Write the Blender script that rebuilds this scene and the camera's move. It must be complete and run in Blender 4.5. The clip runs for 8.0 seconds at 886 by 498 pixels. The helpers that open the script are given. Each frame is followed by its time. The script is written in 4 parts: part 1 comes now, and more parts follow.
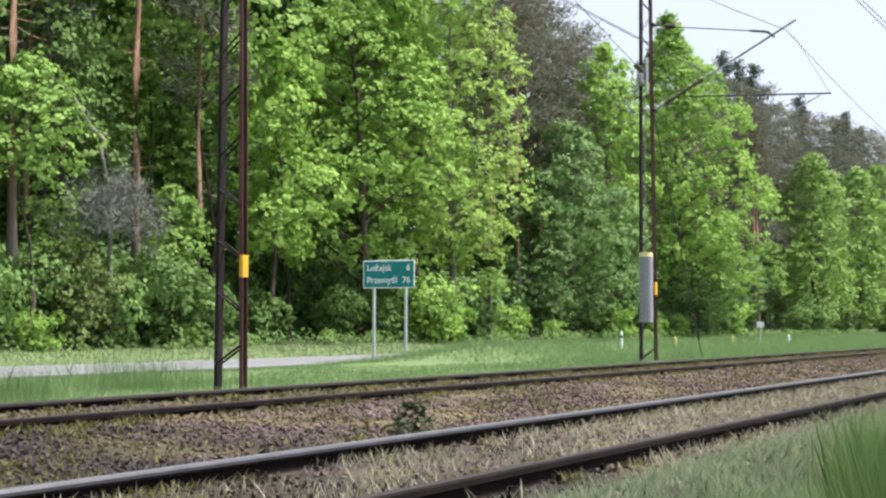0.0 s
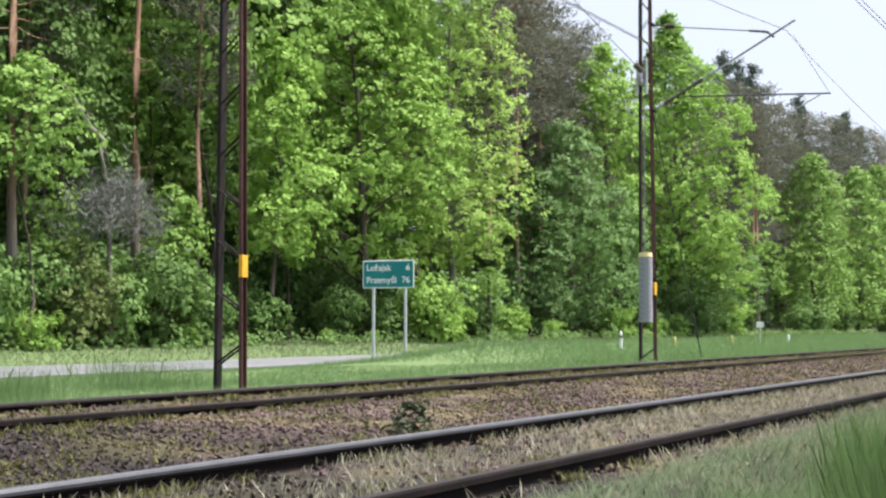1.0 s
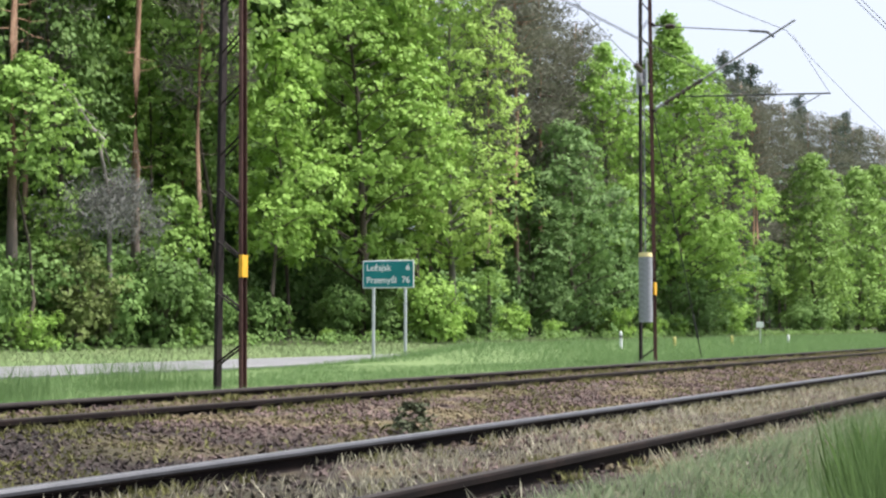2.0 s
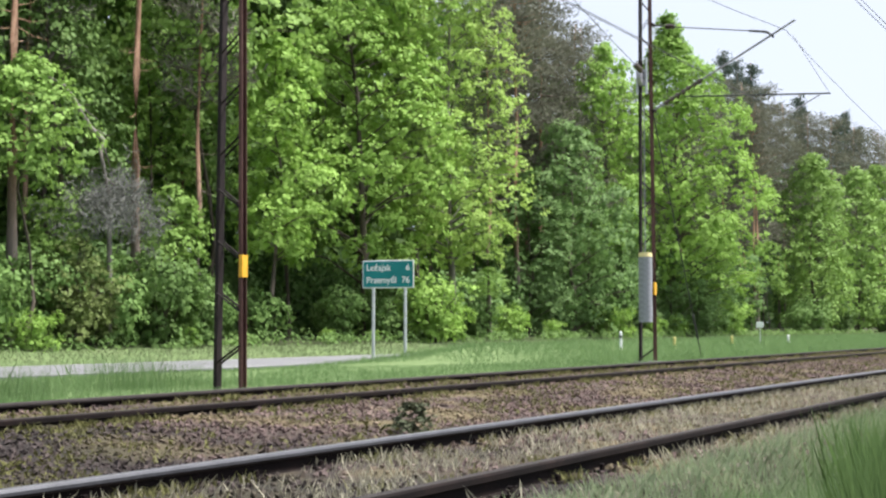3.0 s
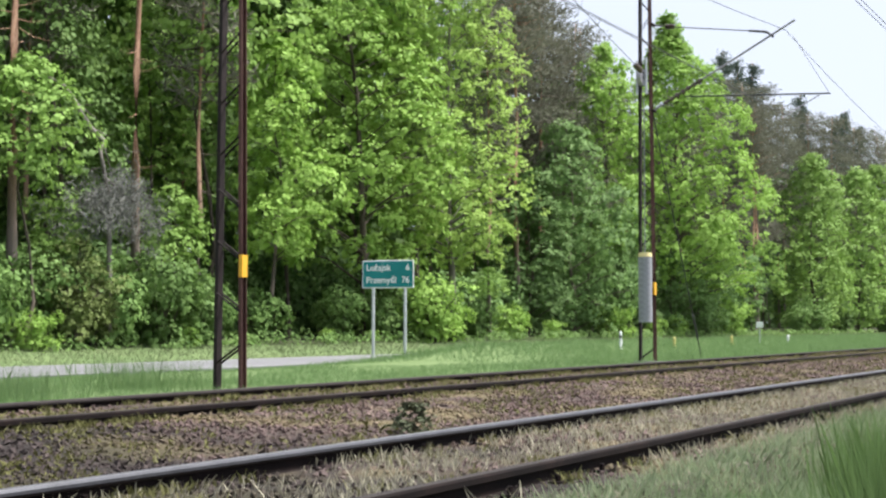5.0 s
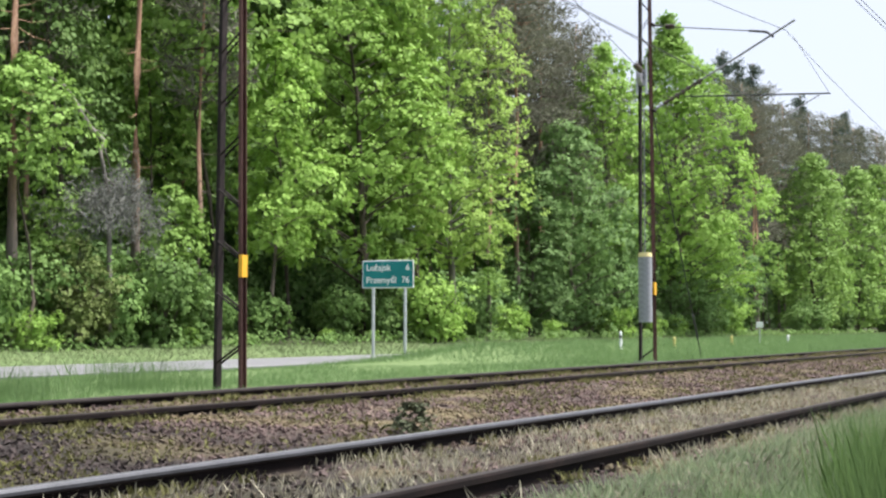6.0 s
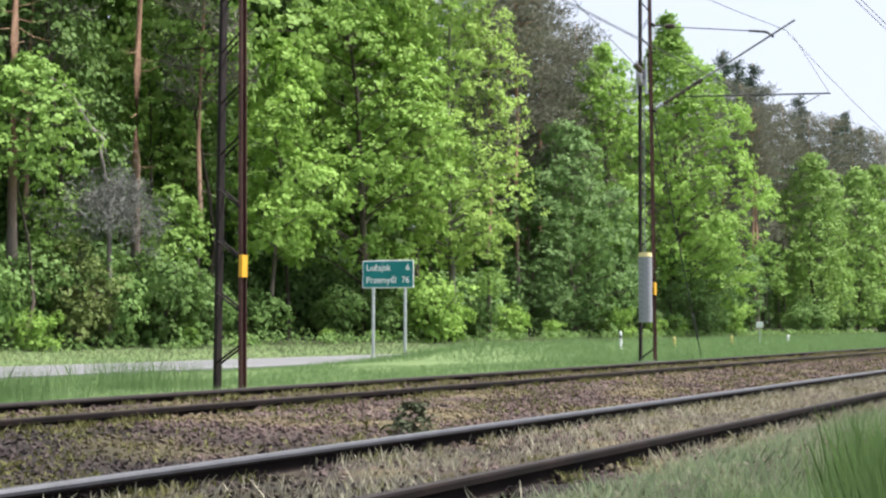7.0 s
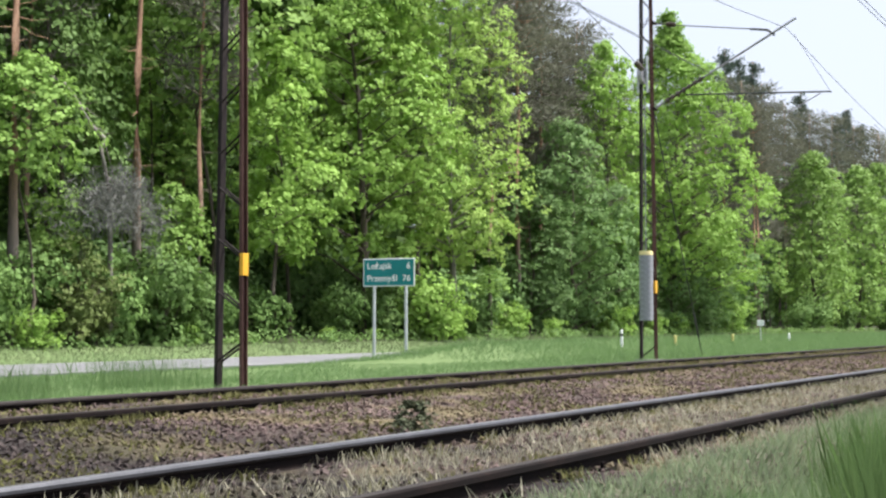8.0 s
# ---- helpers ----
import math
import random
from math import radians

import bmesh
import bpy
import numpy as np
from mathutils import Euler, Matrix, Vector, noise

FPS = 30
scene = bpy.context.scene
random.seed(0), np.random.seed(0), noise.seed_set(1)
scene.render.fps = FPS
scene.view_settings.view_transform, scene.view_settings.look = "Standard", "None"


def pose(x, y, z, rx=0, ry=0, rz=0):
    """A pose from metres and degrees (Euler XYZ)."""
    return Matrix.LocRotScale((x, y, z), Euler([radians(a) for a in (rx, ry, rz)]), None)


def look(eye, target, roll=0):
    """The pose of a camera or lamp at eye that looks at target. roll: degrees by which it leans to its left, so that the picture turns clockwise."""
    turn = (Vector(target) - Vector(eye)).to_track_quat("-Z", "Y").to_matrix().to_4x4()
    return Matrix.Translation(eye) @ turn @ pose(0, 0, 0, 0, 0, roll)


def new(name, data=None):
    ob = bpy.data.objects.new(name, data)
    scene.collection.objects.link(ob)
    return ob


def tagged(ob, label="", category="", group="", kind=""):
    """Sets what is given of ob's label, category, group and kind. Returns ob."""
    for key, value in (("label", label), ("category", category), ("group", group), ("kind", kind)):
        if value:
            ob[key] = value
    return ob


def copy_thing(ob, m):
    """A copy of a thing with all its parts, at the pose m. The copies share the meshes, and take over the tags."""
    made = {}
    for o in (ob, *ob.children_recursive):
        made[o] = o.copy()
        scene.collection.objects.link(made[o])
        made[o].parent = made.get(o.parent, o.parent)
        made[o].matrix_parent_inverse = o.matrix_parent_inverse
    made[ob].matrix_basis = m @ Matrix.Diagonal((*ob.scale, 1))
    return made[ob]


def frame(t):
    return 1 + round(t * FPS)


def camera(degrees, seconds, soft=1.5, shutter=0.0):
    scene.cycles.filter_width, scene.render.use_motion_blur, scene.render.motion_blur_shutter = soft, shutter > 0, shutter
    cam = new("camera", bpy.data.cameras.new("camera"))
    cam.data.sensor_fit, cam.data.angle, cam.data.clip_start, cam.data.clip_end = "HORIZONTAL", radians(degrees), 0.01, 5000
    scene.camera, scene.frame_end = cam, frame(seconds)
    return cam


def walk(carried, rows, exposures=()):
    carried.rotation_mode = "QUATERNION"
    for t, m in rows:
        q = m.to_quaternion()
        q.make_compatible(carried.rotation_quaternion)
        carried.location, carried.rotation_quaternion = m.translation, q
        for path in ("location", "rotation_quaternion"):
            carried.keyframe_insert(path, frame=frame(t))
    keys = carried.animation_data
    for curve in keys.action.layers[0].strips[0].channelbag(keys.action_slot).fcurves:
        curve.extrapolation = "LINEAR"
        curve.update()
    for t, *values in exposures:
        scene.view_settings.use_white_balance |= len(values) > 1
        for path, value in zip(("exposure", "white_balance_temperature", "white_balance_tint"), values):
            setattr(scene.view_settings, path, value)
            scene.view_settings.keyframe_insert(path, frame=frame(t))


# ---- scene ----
EYE = (0.0, 0.0, 0.78)
HEADING, RISE = 29.03, 3.315


def aim(turn, lift):
    """A camera pose at EYE: degrees to the right of, and above, the resting aim."""
    a, e = radians(HEADING - turn), radians(RISE + lift)
    way = Vector((math.cos(a) * math.cos(e), math.sin(a) * math.cos(e), math.sin(e)))
    return look(EYE, Vector(EYE) + way * 10, 0.0)


cam = camera(36.19, 8.0, soft=2.4)
walk(cam, [
    (0.0, aim(-0.02, 0.0)), (0.5, aim(-0.02, 0.0)), (1.0, aim(0.0, 0.0)), (1.5, aim(0.0, 0.0)), (3.0, aim(0.006, 0.0)),
    (4.0, aim(0.012, 0.0)), (6.0, aim(0.012, 0.0)), (7.0, aim(0.012, 0.0)), (7.5, aim(0.006, -0.005)), (7.7, aim(0.0, -0.02)), (8.0, aim(-0.026, -0.075)),
])

# ---- world and sun: a bright sky veiled by thin cloud ----
SUN_AZIMUTH, SUN_HEIGHT = 308.0, 62.0
world = bpy.data.worlds.new("world")
scene.world = world
world.use_nodes = True
wn, wl = world.node_tree.nodes, world.node_tree.links
sky = wn.new("ShaderNodeTexSky")
sky.sky_type, sky.sun_disc = "NISHITA", False
sky.sun_elevation, sky.sun_rotation = radians(SUN_HEIGHT), radians(90 - SUN_AZIMUTH)
sky.dust_density, sky.air_density, sky.ozone_density = 4.0, 1.0, 1.0
veil = wn.new("ShaderNodeMix")
veil.data_type = "RGBA"
veil.inputs[0].default_value = 0.72
veil.inputs[7].default_value = (7.7, 8.3, 9.7, 1)
wl.new(sky.outputs[0], veil.inputs[6])
wl.new(veil.outputs[2], wn["Background"].inputs[0])
wn["Background"].inputs[1].default_value = 0.0575

sun = new("sun", bpy.data.lights.new("sun", "SUN"))
sun.data.energy, sun.data.angle, sun.data.color = 5.0, radians(9), (1.0, 0.965, 0.915)
sa, se = radians(SUN_AZIMUTH), radians(SUN_HEIGHT)
sun.matrix_world = look((60 * math.cos(sa) * math.cos(se), 60 * math.sin(sa) * math.cos(se), 60 * math.sin(se)), (0, 0, 0))
scene.view_settings.exposure = 1.29


# ---- materials ----
def material(name):
    m = bpy.data.materials.new(name)
    m.use_nodes = True
    return m, m.node_tree.nodes, m.node_tree.links, m.node_tree.nodes["Principled BSDF"]


def ramp(nodes, stops):
    r = nodes.new("ShaderNodeValToRGB")
    els = r.color_ramp.elements
    while len(els) < len(stops):
        els.new(0.5)
    for el, (p, c) in zip(els, stops):
        el.position, el.color = p, (*c, 1)
    return r


def noisy(name, stops, scale=4.0, fine=40.0, rough=0.8, bump=0.3, depth=0.01, metal=0.0, stretch=(1, 1, 1), spec=0.3, island=0.0, moss=None):
    """A surface whose colour runs over the stops by a broad and a fine noise, with relief from the fine one."""
    m, n, l, b = material(name)
    co = n.new("ShaderNodeTexCoord")
    mp = n.new("ShaderNodeMapping")
    mp.inputs["Scale"].default_value = stretch
    l.new(co.outputs["Object"], mp.inputs[0])
    broad, grain = n.new("ShaderNodeTexNoise"), n.new("ShaderNodeTexNoise")
    broad.inputs["Scale"].default_value, broad.inputs["Detail"].default_value = scale, 6
    grain.inputs["Scale"].default_value, grain.inputs["Detail"].default_value = fine, 4
    l.new(mp.outputs[0], broad.inputs[0])
    l.new(mp.outputs[0], grain.inputs[0])
    mix = n.new("ShaderNodeMath")
    mix.operation = "MULTIPLY_ADD"
    mix.inputs[1].default_value = 0.45
    l.new(grain.outputs[0], mix.inputs[0])
    half = n.new("ShaderNodeMath")
    half.operation = "MULTIPLY"
    half.inputs[1].default_value = 0.55
    l.new(broad.outputs[0], half.inputs[0])
    l.new(half.outputs[0], mix.inputs[2])
    value = mix.outputs[0]
    if island:
        geo = n.new("ShaderNodeNewGeometry")
        add = n.new("ShaderNodeMath")
        add.operation = "MULTIPLY_ADD"
        add.inputs[1].default_value = island
        l.new(geo.outputs["Random Per Island"], add.inputs[0])
        sub = n.new("ShaderNodeMath")
        sub.operation = "SUBTRACT"
        sub.inputs[1].default_value = island / 2
        l.new(value, sub.inputs[0])
        l.new(sub.outputs[0], add.inputs[2])
        value = add.outputs[0]
    r = ramp(n, stops)
    l.new(value, r.inputs[0])
    colour = r.outputs[0]
    if moss:
        spot, edge, mx = n.new("ShaderNodeTexNoise"), n.new("ShaderNodeMapRange"), n.new("ShaderNodeMix")
        spot.inputs["Scale"].default_value, spot.inputs["Detail"].default_value = 1.1, 6
        edge.inputs["From Min"].default_value, edge.inputs["From Max"].default_value = 0.47, 0.62
        edge.inputs["To Max"].default_value = 0.6
        mx.data_type = "RGBA"
        mx.inputs[7].default_value = (*moss, 1)
        l.new(co.outputs["Object"], spot.inputs[0])
        l.new(spot.outputs[0], edge.inputs["Value"])
        l.new(edge.outputs[0], mx.inputs[0])
        l.new(colour, mx.inputs[6])
        colour = mx.outputs[2]
    l.new(colour, b.inputs["Base Color"])
    b.inputs["Roughness"].default_value, b.inputs["Metallic"].default_value = rough, metal
    b.inputs["Specular IOR Level"].default_value = spec
    bp = n.new("ShaderNodeBump")
    bp.inputs["Strength"].default_value, bp.inputs["Distance"].default_value = bump, depth
    l.new(grain.outputs[0], bp.inputs["Height"])
    l.new(bp.outputs[0], b.inputs["Normal"])
    return m


def leafy(name, dark, mid, light, passing=0.35, rough=0.65, tone=0.35):
    """Foliage: each leaf its own green, light passing through; each plant a little apart from the next."""
    m, n, l, b = material(name)
    geo, obj = n.new("ShaderNodeNewGeometry"), n.new("ShaderNodeObjectInfo")
    co, patch = n.new("ShaderNodeTexCoord"), n.new("ShaderNodeTexNoise")
    patch.inputs["Scale"].default_value, patch.inputs["Detail"].default_value = 0.55, 3
    l.new(co.outputs["Object"], patch.inputs[0])
    mixed = n.new("ShaderNodeMath")
    mixed.operation = "MULTIPLY_ADD"
    mixed.inputs[1].default_value = 0.34
    l.new(geo.outputs["Random Per Island"], mixed.inputs[0])
    scaled = n.new("ShaderNodeMath")
    scaled.operation = "MULTIPLY"
    scaled.inputs[1].default_value = 0.72
    l.new(patch.outputs[0], scaled.inputs[0])
    l.new(scaled.outputs[0], mixed.inputs[2])
    r = ramp(n, [(0.1, dark), (0.5, mid), (0.95, light)])
    l.new(mixed.outputs[0], r.inputs[0])
    hsv = n.new("ShaderNodeHueSaturation")
    span = n.new("ShaderNodeMapRange")
    span.inputs["To Min"].default_value, span.inputs["To Max"].default_value = 1 - tone / 2, 1 + tone / 2
    l.new(obj.outputs["Random"], span.inputs["Value"])
    l.new(span.outputs[0], hsv.inputs["Value"])
    l.new(r.outputs[0], hsv.inputs["Color"])
    l.new(hsv.outputs[0], b.inputs["Base Color"])
    b.inputs["Roughness"].default_value = rough
    b.inputs["Specular IOR Level"].default_value = 0.14
    tr, mx = n.new("ShaderNodeBsdfTranslucent"), n.new("ShaderNodeMixShader")
    l.new(hsv.outputs[0], tr.inputs[0])
    mx.inputs[0].default_value = passing
    l.new(b.outputs[0], mx.inputs[1])
    l.new(tr.outputs[0], mx.inputs[2])
    l.new(mx.outputs[0], n["Material Output"].inputs[0])
    return m


MAPLE = leafy("maple_leaf", (0.123, 0.217, 0.0407), (0.223, 0.366, 0.0745), (0.323, 0.478, 0.122), passing=0.34, tone=0.15)
PALE_MAPLE = leafy("pale_maple_leaf", (0.175, 0.262, 0.0598), (0.285, 0.414, 0.101), (0.396, 0.524, 0.161), passing=0.4, tone=0.1)
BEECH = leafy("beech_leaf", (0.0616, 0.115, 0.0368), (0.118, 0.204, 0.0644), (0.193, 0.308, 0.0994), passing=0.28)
LIME = leafy("hornbeam_leaf", (0.098, 0.17, 0.0376), (0.185, 0.305, 0.0726), (0.281, 0.419, 0.114), passing=0.32, tone=0.2)
SHRUB = leafy("shrub_leaf", (0.0651, 0.119, 0.0326), (0.121, 0.208, 0.0575), (0.19, 0.292, 0.0887), passing=0.28, tone=0.3)
OLIVE = leafy("olive_young_leaf", (0.0828, 0.117, 0.0331), (0.14, 0.185, 0.058), (0.215, 0.263, 0.0909), passing=0.28, tone=0.2)
NEEDLE = leafy("pine_needle", (0.084, 0.088, 0.063), (0.122, 0.125, 0.092), (0.168, 0.168, 0.128), passing=0.3, tone=0.3)
SPRUCE = leafy("spruce_needle", (0.035, 0.055, 0.042), (0.06, 0.085, 0.065), (0.10, 0.13, 0.10), passing=0.15, tone=0.2)
DEAD = leafy("dead_needle", (0.096, 0.0992, 0.0928), (0.144, 0.147, 0.138), (0.2, 0.2, 0.188), passing=0.2, rough=0.8, tone=0.1)
GRASS = leafy("grass_blade", (0.115, 0.188, 0.0743), (0.133, 0.214, 0.0874), (0.153, 0.232, 0.104), passing=0.5, tone=0.1)
LUSH = leafy("lush_grass_blade", (0.0774, 0.136, 0.0464), (0.112, 0.182, 0.0654), (0.142, 0.215, 0.0843), passing=0.45)
DRY = leafy("dry_grass_blade", (0.21, 0.201, 0.141), (0.33, 0.314, 0.23), (0.45, 0.43, 0.335), passing=0.25)
BANK = leafy("bank_grass_blade", (0.14, 0.191, 0.11), (0.212, 0.274, 0.158), (0.293, 0.335, 0.212), passing=0.38, tone=0.1)
VERGE = leafy("dull_verge_blade", (0.0999, 0.124, 0.065), (0.122, 0.148, 0.0797), (0.148, 0.168, 0.0972), passing=0.4, tone=0.1)
MOSS = leafy("moss_and_weed", (0.0561, 0.0585, 0.0164), (0.0935, 0.0935, 0.0281), (0.14, 0.136, 0.0514), passing=0.15)
TUFT = leafy("weed_tuft_blade", (0.0792, 0.0836, 0.0308), (0.128, 0.128, 0.0484), (0.176, 0.172, 0.0748), passing=0.2)
WEED = leafy("dark_weed", (0.05, 0.064, 0.036), (0.08, 0.096, 0.054), (0.125, 0.14, 0.085), passing=0.2)
BARK = noisy("bark_grey_brown", [(0.3, (0.035, 0.028, 0.0224)), (0.55, (0.098, 0.0805, 0.063)), (0.8, (0.168, 0.147, 0.126))], 2.0, 18, 0.9, 0.9, 0.03, stretch=(1, 1, 0.25))
PINE_BARK = noisy("bark_red_pine", [(0.3, (0.11, 0.062, 0.045)), (0.5, (0.27, 0.155, 0.105)), (0.75, (0.42, 0.28, 0.2))], 1.2, 16, 0.85, 0.9, 0.03, stretch=(1, 1, 0.3))


def weather_trunk(m):
    """Pine bark turns from grey-brown plates near the foot to thin red bark above."""
    n, l = m.node_tree.nodes, m.node_tree.links
    b = n["Principled BSDF"]
    red = b.inputs["Base Color"].links[0].from_socket
    co, sep, span = n.new("ShaderNodeTexCoord"), n.new("ShaderNodeSeparateXYZ"), n.new("ShaderNodeMapRange")
    l.new(co.outputs["Object"], sep.inputs[0])
    l.new(sep.outputs[2], span.inputs["Value"])
    span.inputs["From Min"].default_value, span.inputs["From Max"].default_value = 3.0, 6.5
    mx = n.new("ShaderNodeMix")
    mx.data_type = "RGBA"
    mx.inputs[6].default_value = (0.15, 0.125, 0.11, 1)
    l.new(span.outputs[0], mx.inputs[0])
    l.new(red, mx.inputs[7])
    l.new(mx.outputs[2], b.inputs["Base Color"])


weather_trunk(PINE_BARK)
DEADWOOD = noisy("bleached_dead_wood", [(0.3, (0.112, 0.098, 0.091)), (0.55, (0.21, 0.189, 0.175)), (0.8, (0.294, 0.273, 0.252))], 2.0, 18, 0.9, 0.6, 0.02)
SOIL = noisy("meadow_soil", [(0.3, (0.075, 0.115, 0.042)), (0.5, (0.105, 0.155, 0.058)), (0.7, (0.14, 0.18, 0.08))], 0.6, 9, 0.95, 0.6, 0.04)
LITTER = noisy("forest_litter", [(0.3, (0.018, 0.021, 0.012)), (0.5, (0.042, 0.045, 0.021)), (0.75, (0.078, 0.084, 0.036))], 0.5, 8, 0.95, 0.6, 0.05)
BED = noisy("ballast_bed", [(0.3, (0.00814, 0.00622, 0.00568)), (0.48, (0.0179, 0.0141, 0.0125)), (0.6, (0.0314, 0.0255, 0.0217)), (0.75, (0.0514, 0.0433, 0.0314))], 2.2, 34, 0.95, 1.0, 0.05, moss=(0.046, 0.0422, 0.0195))
STONE = noisy("ballast_stone", [(0.2, (0.0107, 0.0078, 0.00756)), (0.45, (0.0283, 0.021, 0.02)), (0.65, (0.0508, 0.039, 0.0371)), (0.9, (0.088, 0.0732, 0.0707))], 0.35, 30, 0.9, 0.35, 0.01, island=0.22, moss=(0.0488, 0.0439, 0.022))


def brighten_ballast(m):
    """Tone fitted to the camera's view: towards the far end of the line the stone colour is set brighter and pinker, in
    ragged patches.
    """
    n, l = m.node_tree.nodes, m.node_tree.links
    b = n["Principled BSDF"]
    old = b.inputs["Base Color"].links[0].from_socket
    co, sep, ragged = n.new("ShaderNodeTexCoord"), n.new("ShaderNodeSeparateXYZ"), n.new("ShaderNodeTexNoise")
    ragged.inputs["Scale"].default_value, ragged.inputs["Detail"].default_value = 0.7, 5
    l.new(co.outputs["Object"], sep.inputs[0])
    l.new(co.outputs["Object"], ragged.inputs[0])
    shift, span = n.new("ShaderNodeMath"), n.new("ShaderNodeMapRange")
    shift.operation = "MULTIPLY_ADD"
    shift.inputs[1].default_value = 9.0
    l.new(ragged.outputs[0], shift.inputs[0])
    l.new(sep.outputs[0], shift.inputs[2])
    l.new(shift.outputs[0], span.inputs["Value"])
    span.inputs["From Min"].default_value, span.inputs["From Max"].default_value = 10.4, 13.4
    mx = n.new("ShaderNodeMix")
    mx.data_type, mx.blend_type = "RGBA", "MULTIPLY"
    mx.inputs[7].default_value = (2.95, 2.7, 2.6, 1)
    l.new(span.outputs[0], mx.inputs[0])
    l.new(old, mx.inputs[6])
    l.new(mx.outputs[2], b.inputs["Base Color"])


# brightness along the line is put into both ballast colours
brighten_ballast(BED)
brighten_ballast(STONE)
ASPHALT = noisy("worn_asphalt", [(0.3, (0.0966, 0.0957, 0.106)), (0.5, (0.133, 0.132, 0.144)), (0.7, (0.166, 0.164, 0.177))], 0.5, 60, 0.7, 0.4, 0.006, spec=0.5)
PAINT = noisy("worn_road_paint", [(0.4, (0.169, 0.169, 0.169)), (0.7, (0.358, 0.358, 0.351))], 2, 30, 0.6, 0.2, 0.003)
# rust taken near black, so the colour also holds the rail sides' shade
SHADED_RUST = noisy("shaded_rusty_rail_steel", [(0.3, (0.0045, 0.0036, 0.00375)), (0.5, (0.00825, 0.006, 0.006)), (0.72, (0.0195, 0.012, 0.0105))], 3, 60, 0.92, 0.4, 0.003, spec=0.12)
POLISH = noisy("worn_rail_head", [(0.3, (0.085, 0.085, 0.0926)), (0.6, (0.136, 0.136, 0.149))], 5, 80, 0.45, 0.1, 0.001, metal=0.5)
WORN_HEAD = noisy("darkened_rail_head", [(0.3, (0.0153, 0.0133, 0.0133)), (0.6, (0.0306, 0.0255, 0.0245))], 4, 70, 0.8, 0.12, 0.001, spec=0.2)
GAUGE = noisy("polished_gauge_face", [(0.3, (0.0542, 0.0556, 0.0636)), (0.6, (0.0903, 0.0918, 0.103))], 4, 70, 0.4, 0.1, 0.001, metal=0.5)
SLEEPER = noisy("weathered_sleeper", [(0.3, (0.07, 0.0595, 0.049)), (0.5, (0.14, 0.119, 0.098)), (0.75, (0.231, 0.203, 0.168))], 2, 30, 0.9, 0.6, 0.008, stretch=(3, 0.6, 1))
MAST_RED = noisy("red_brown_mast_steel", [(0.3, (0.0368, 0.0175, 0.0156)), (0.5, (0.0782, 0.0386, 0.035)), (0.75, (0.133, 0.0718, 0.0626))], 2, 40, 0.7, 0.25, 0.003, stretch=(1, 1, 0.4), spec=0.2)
# dark copy of the mast steel: the shade is put into its colour
MAST_SHADED = noisy("shaded_mast_steel", [(0.3, (0.00675, 0.00455, 0.0051)), (0.5, (0.0135, 0.0091, 0.00952)), (0.75, (0.03, 0.02015, 0.0204))], 2, 40, 0.7, 0.25, 0.003, stretch=(1, 1, 0.4), spec=0.2)
YELLOW = noisy("yellow_enamel", [(0.3, (0.527, 0.2693, 0.0204)), (0.6, (0.68, 0.374, 0.034))], 8, 60, 0.5, 0.15, 0.002)
CREAM = noisy("cream_weathered_cap", [(0.3, (0.55, 0.46, 0.2)), (0.6, (0.72, 0.62, 0.32))], 8, 60, 0.6, 0.2, 0.002)
CONCRETE = noisy("grey_concrete", [(0.3, (0.0782, 0.0782, 0.0764)), (0.5, (0.124, 0.124, 0.124)), (0.7, (0.175, 0.175, 0.175))], 3, 40, 0.85, 0.5, 0.004)
# grey concrete with the blue skylight of its shaded face in the colour
WEIGHT = noisy("sky_tinted_concrete", [(0.3, (0.145, 0.153, 0.17)), (0.5, (0.246, 0.255, 0.285)), (0.7, (0.323, 0.332, 0.365))], 3, 30, 0.8, 0.5, 0.004)
ZINC = noisy("galvanised_steel", [(0.3, (0.36, 0.38, 0.41)), (0.6, (0.55, 0.57, 0.60))], 6, 50, 0.45, 0.15, 0.002, metal=0.5)
TUBE = noisy("weathered_grey_tube", [(0.3, (0.20, 0.195, 0.22)), (0.6, (0.34, 0.33, 0.37))], 6, 50, 0.5, 0.15, 0.002, metal=0.4)
WIRE = noisy("tarnished_wire", [(0.3, (0.022, 0.022, 0.024)), (0.6, (0.05, 0.05, 0.054))], 6, 50, 0.6, 0.1, 0.001)
GLAZE = noisy("brown_glazed_porcelain", [(0.3, (0.03, 0.0192, 0.015)), (0.6, (0.06, 0.042, 0.033))], 6, 50, 0.25, 0.1, 0.001, spec=0.6)
SIGN_GREEN = noisy("green_sign_face", [(0.3, (0.002, 0.148, 0.155)), (0.6, (0.005, 0.19, 0.2))], 3, 40, 0.45, 0.1, 0.001)
WHITE = noisy("white_paint", [(0.3, (0.66, 0.67, 0.68)), (0.6, (0.78, 0.79, 0.80))], 5, 40, 0.5, 0.15, 0.001)
PALE_YELLOW = noisy("faded_yellow_paint", [(0.3, (0.413, 0.375, 0.12)), (0.6, (0.525, 0.48, 0.195))], 5, 40, 0.6, 0.2, 0.002)


# ---- mesh helpers ----
def linked(name, me, mat, parent=None, label="", smooth=False):
    me.materials.append(mat)
    if smooth:
        me.polygons.foreach_set("use_smooth", [True] * len(me.polygons))
    ob = new(name, me)
    if parent:
        ob.parent = parent
    return tagged(ob, label)


def part(name, bm, mat, parent=None, label="", smooth=False):
    me = bpy.data.meshes.new(name)
    bm.to_mesh(me)
    bm.free()
    return linked(name, me, mat, parent, label, smooth)


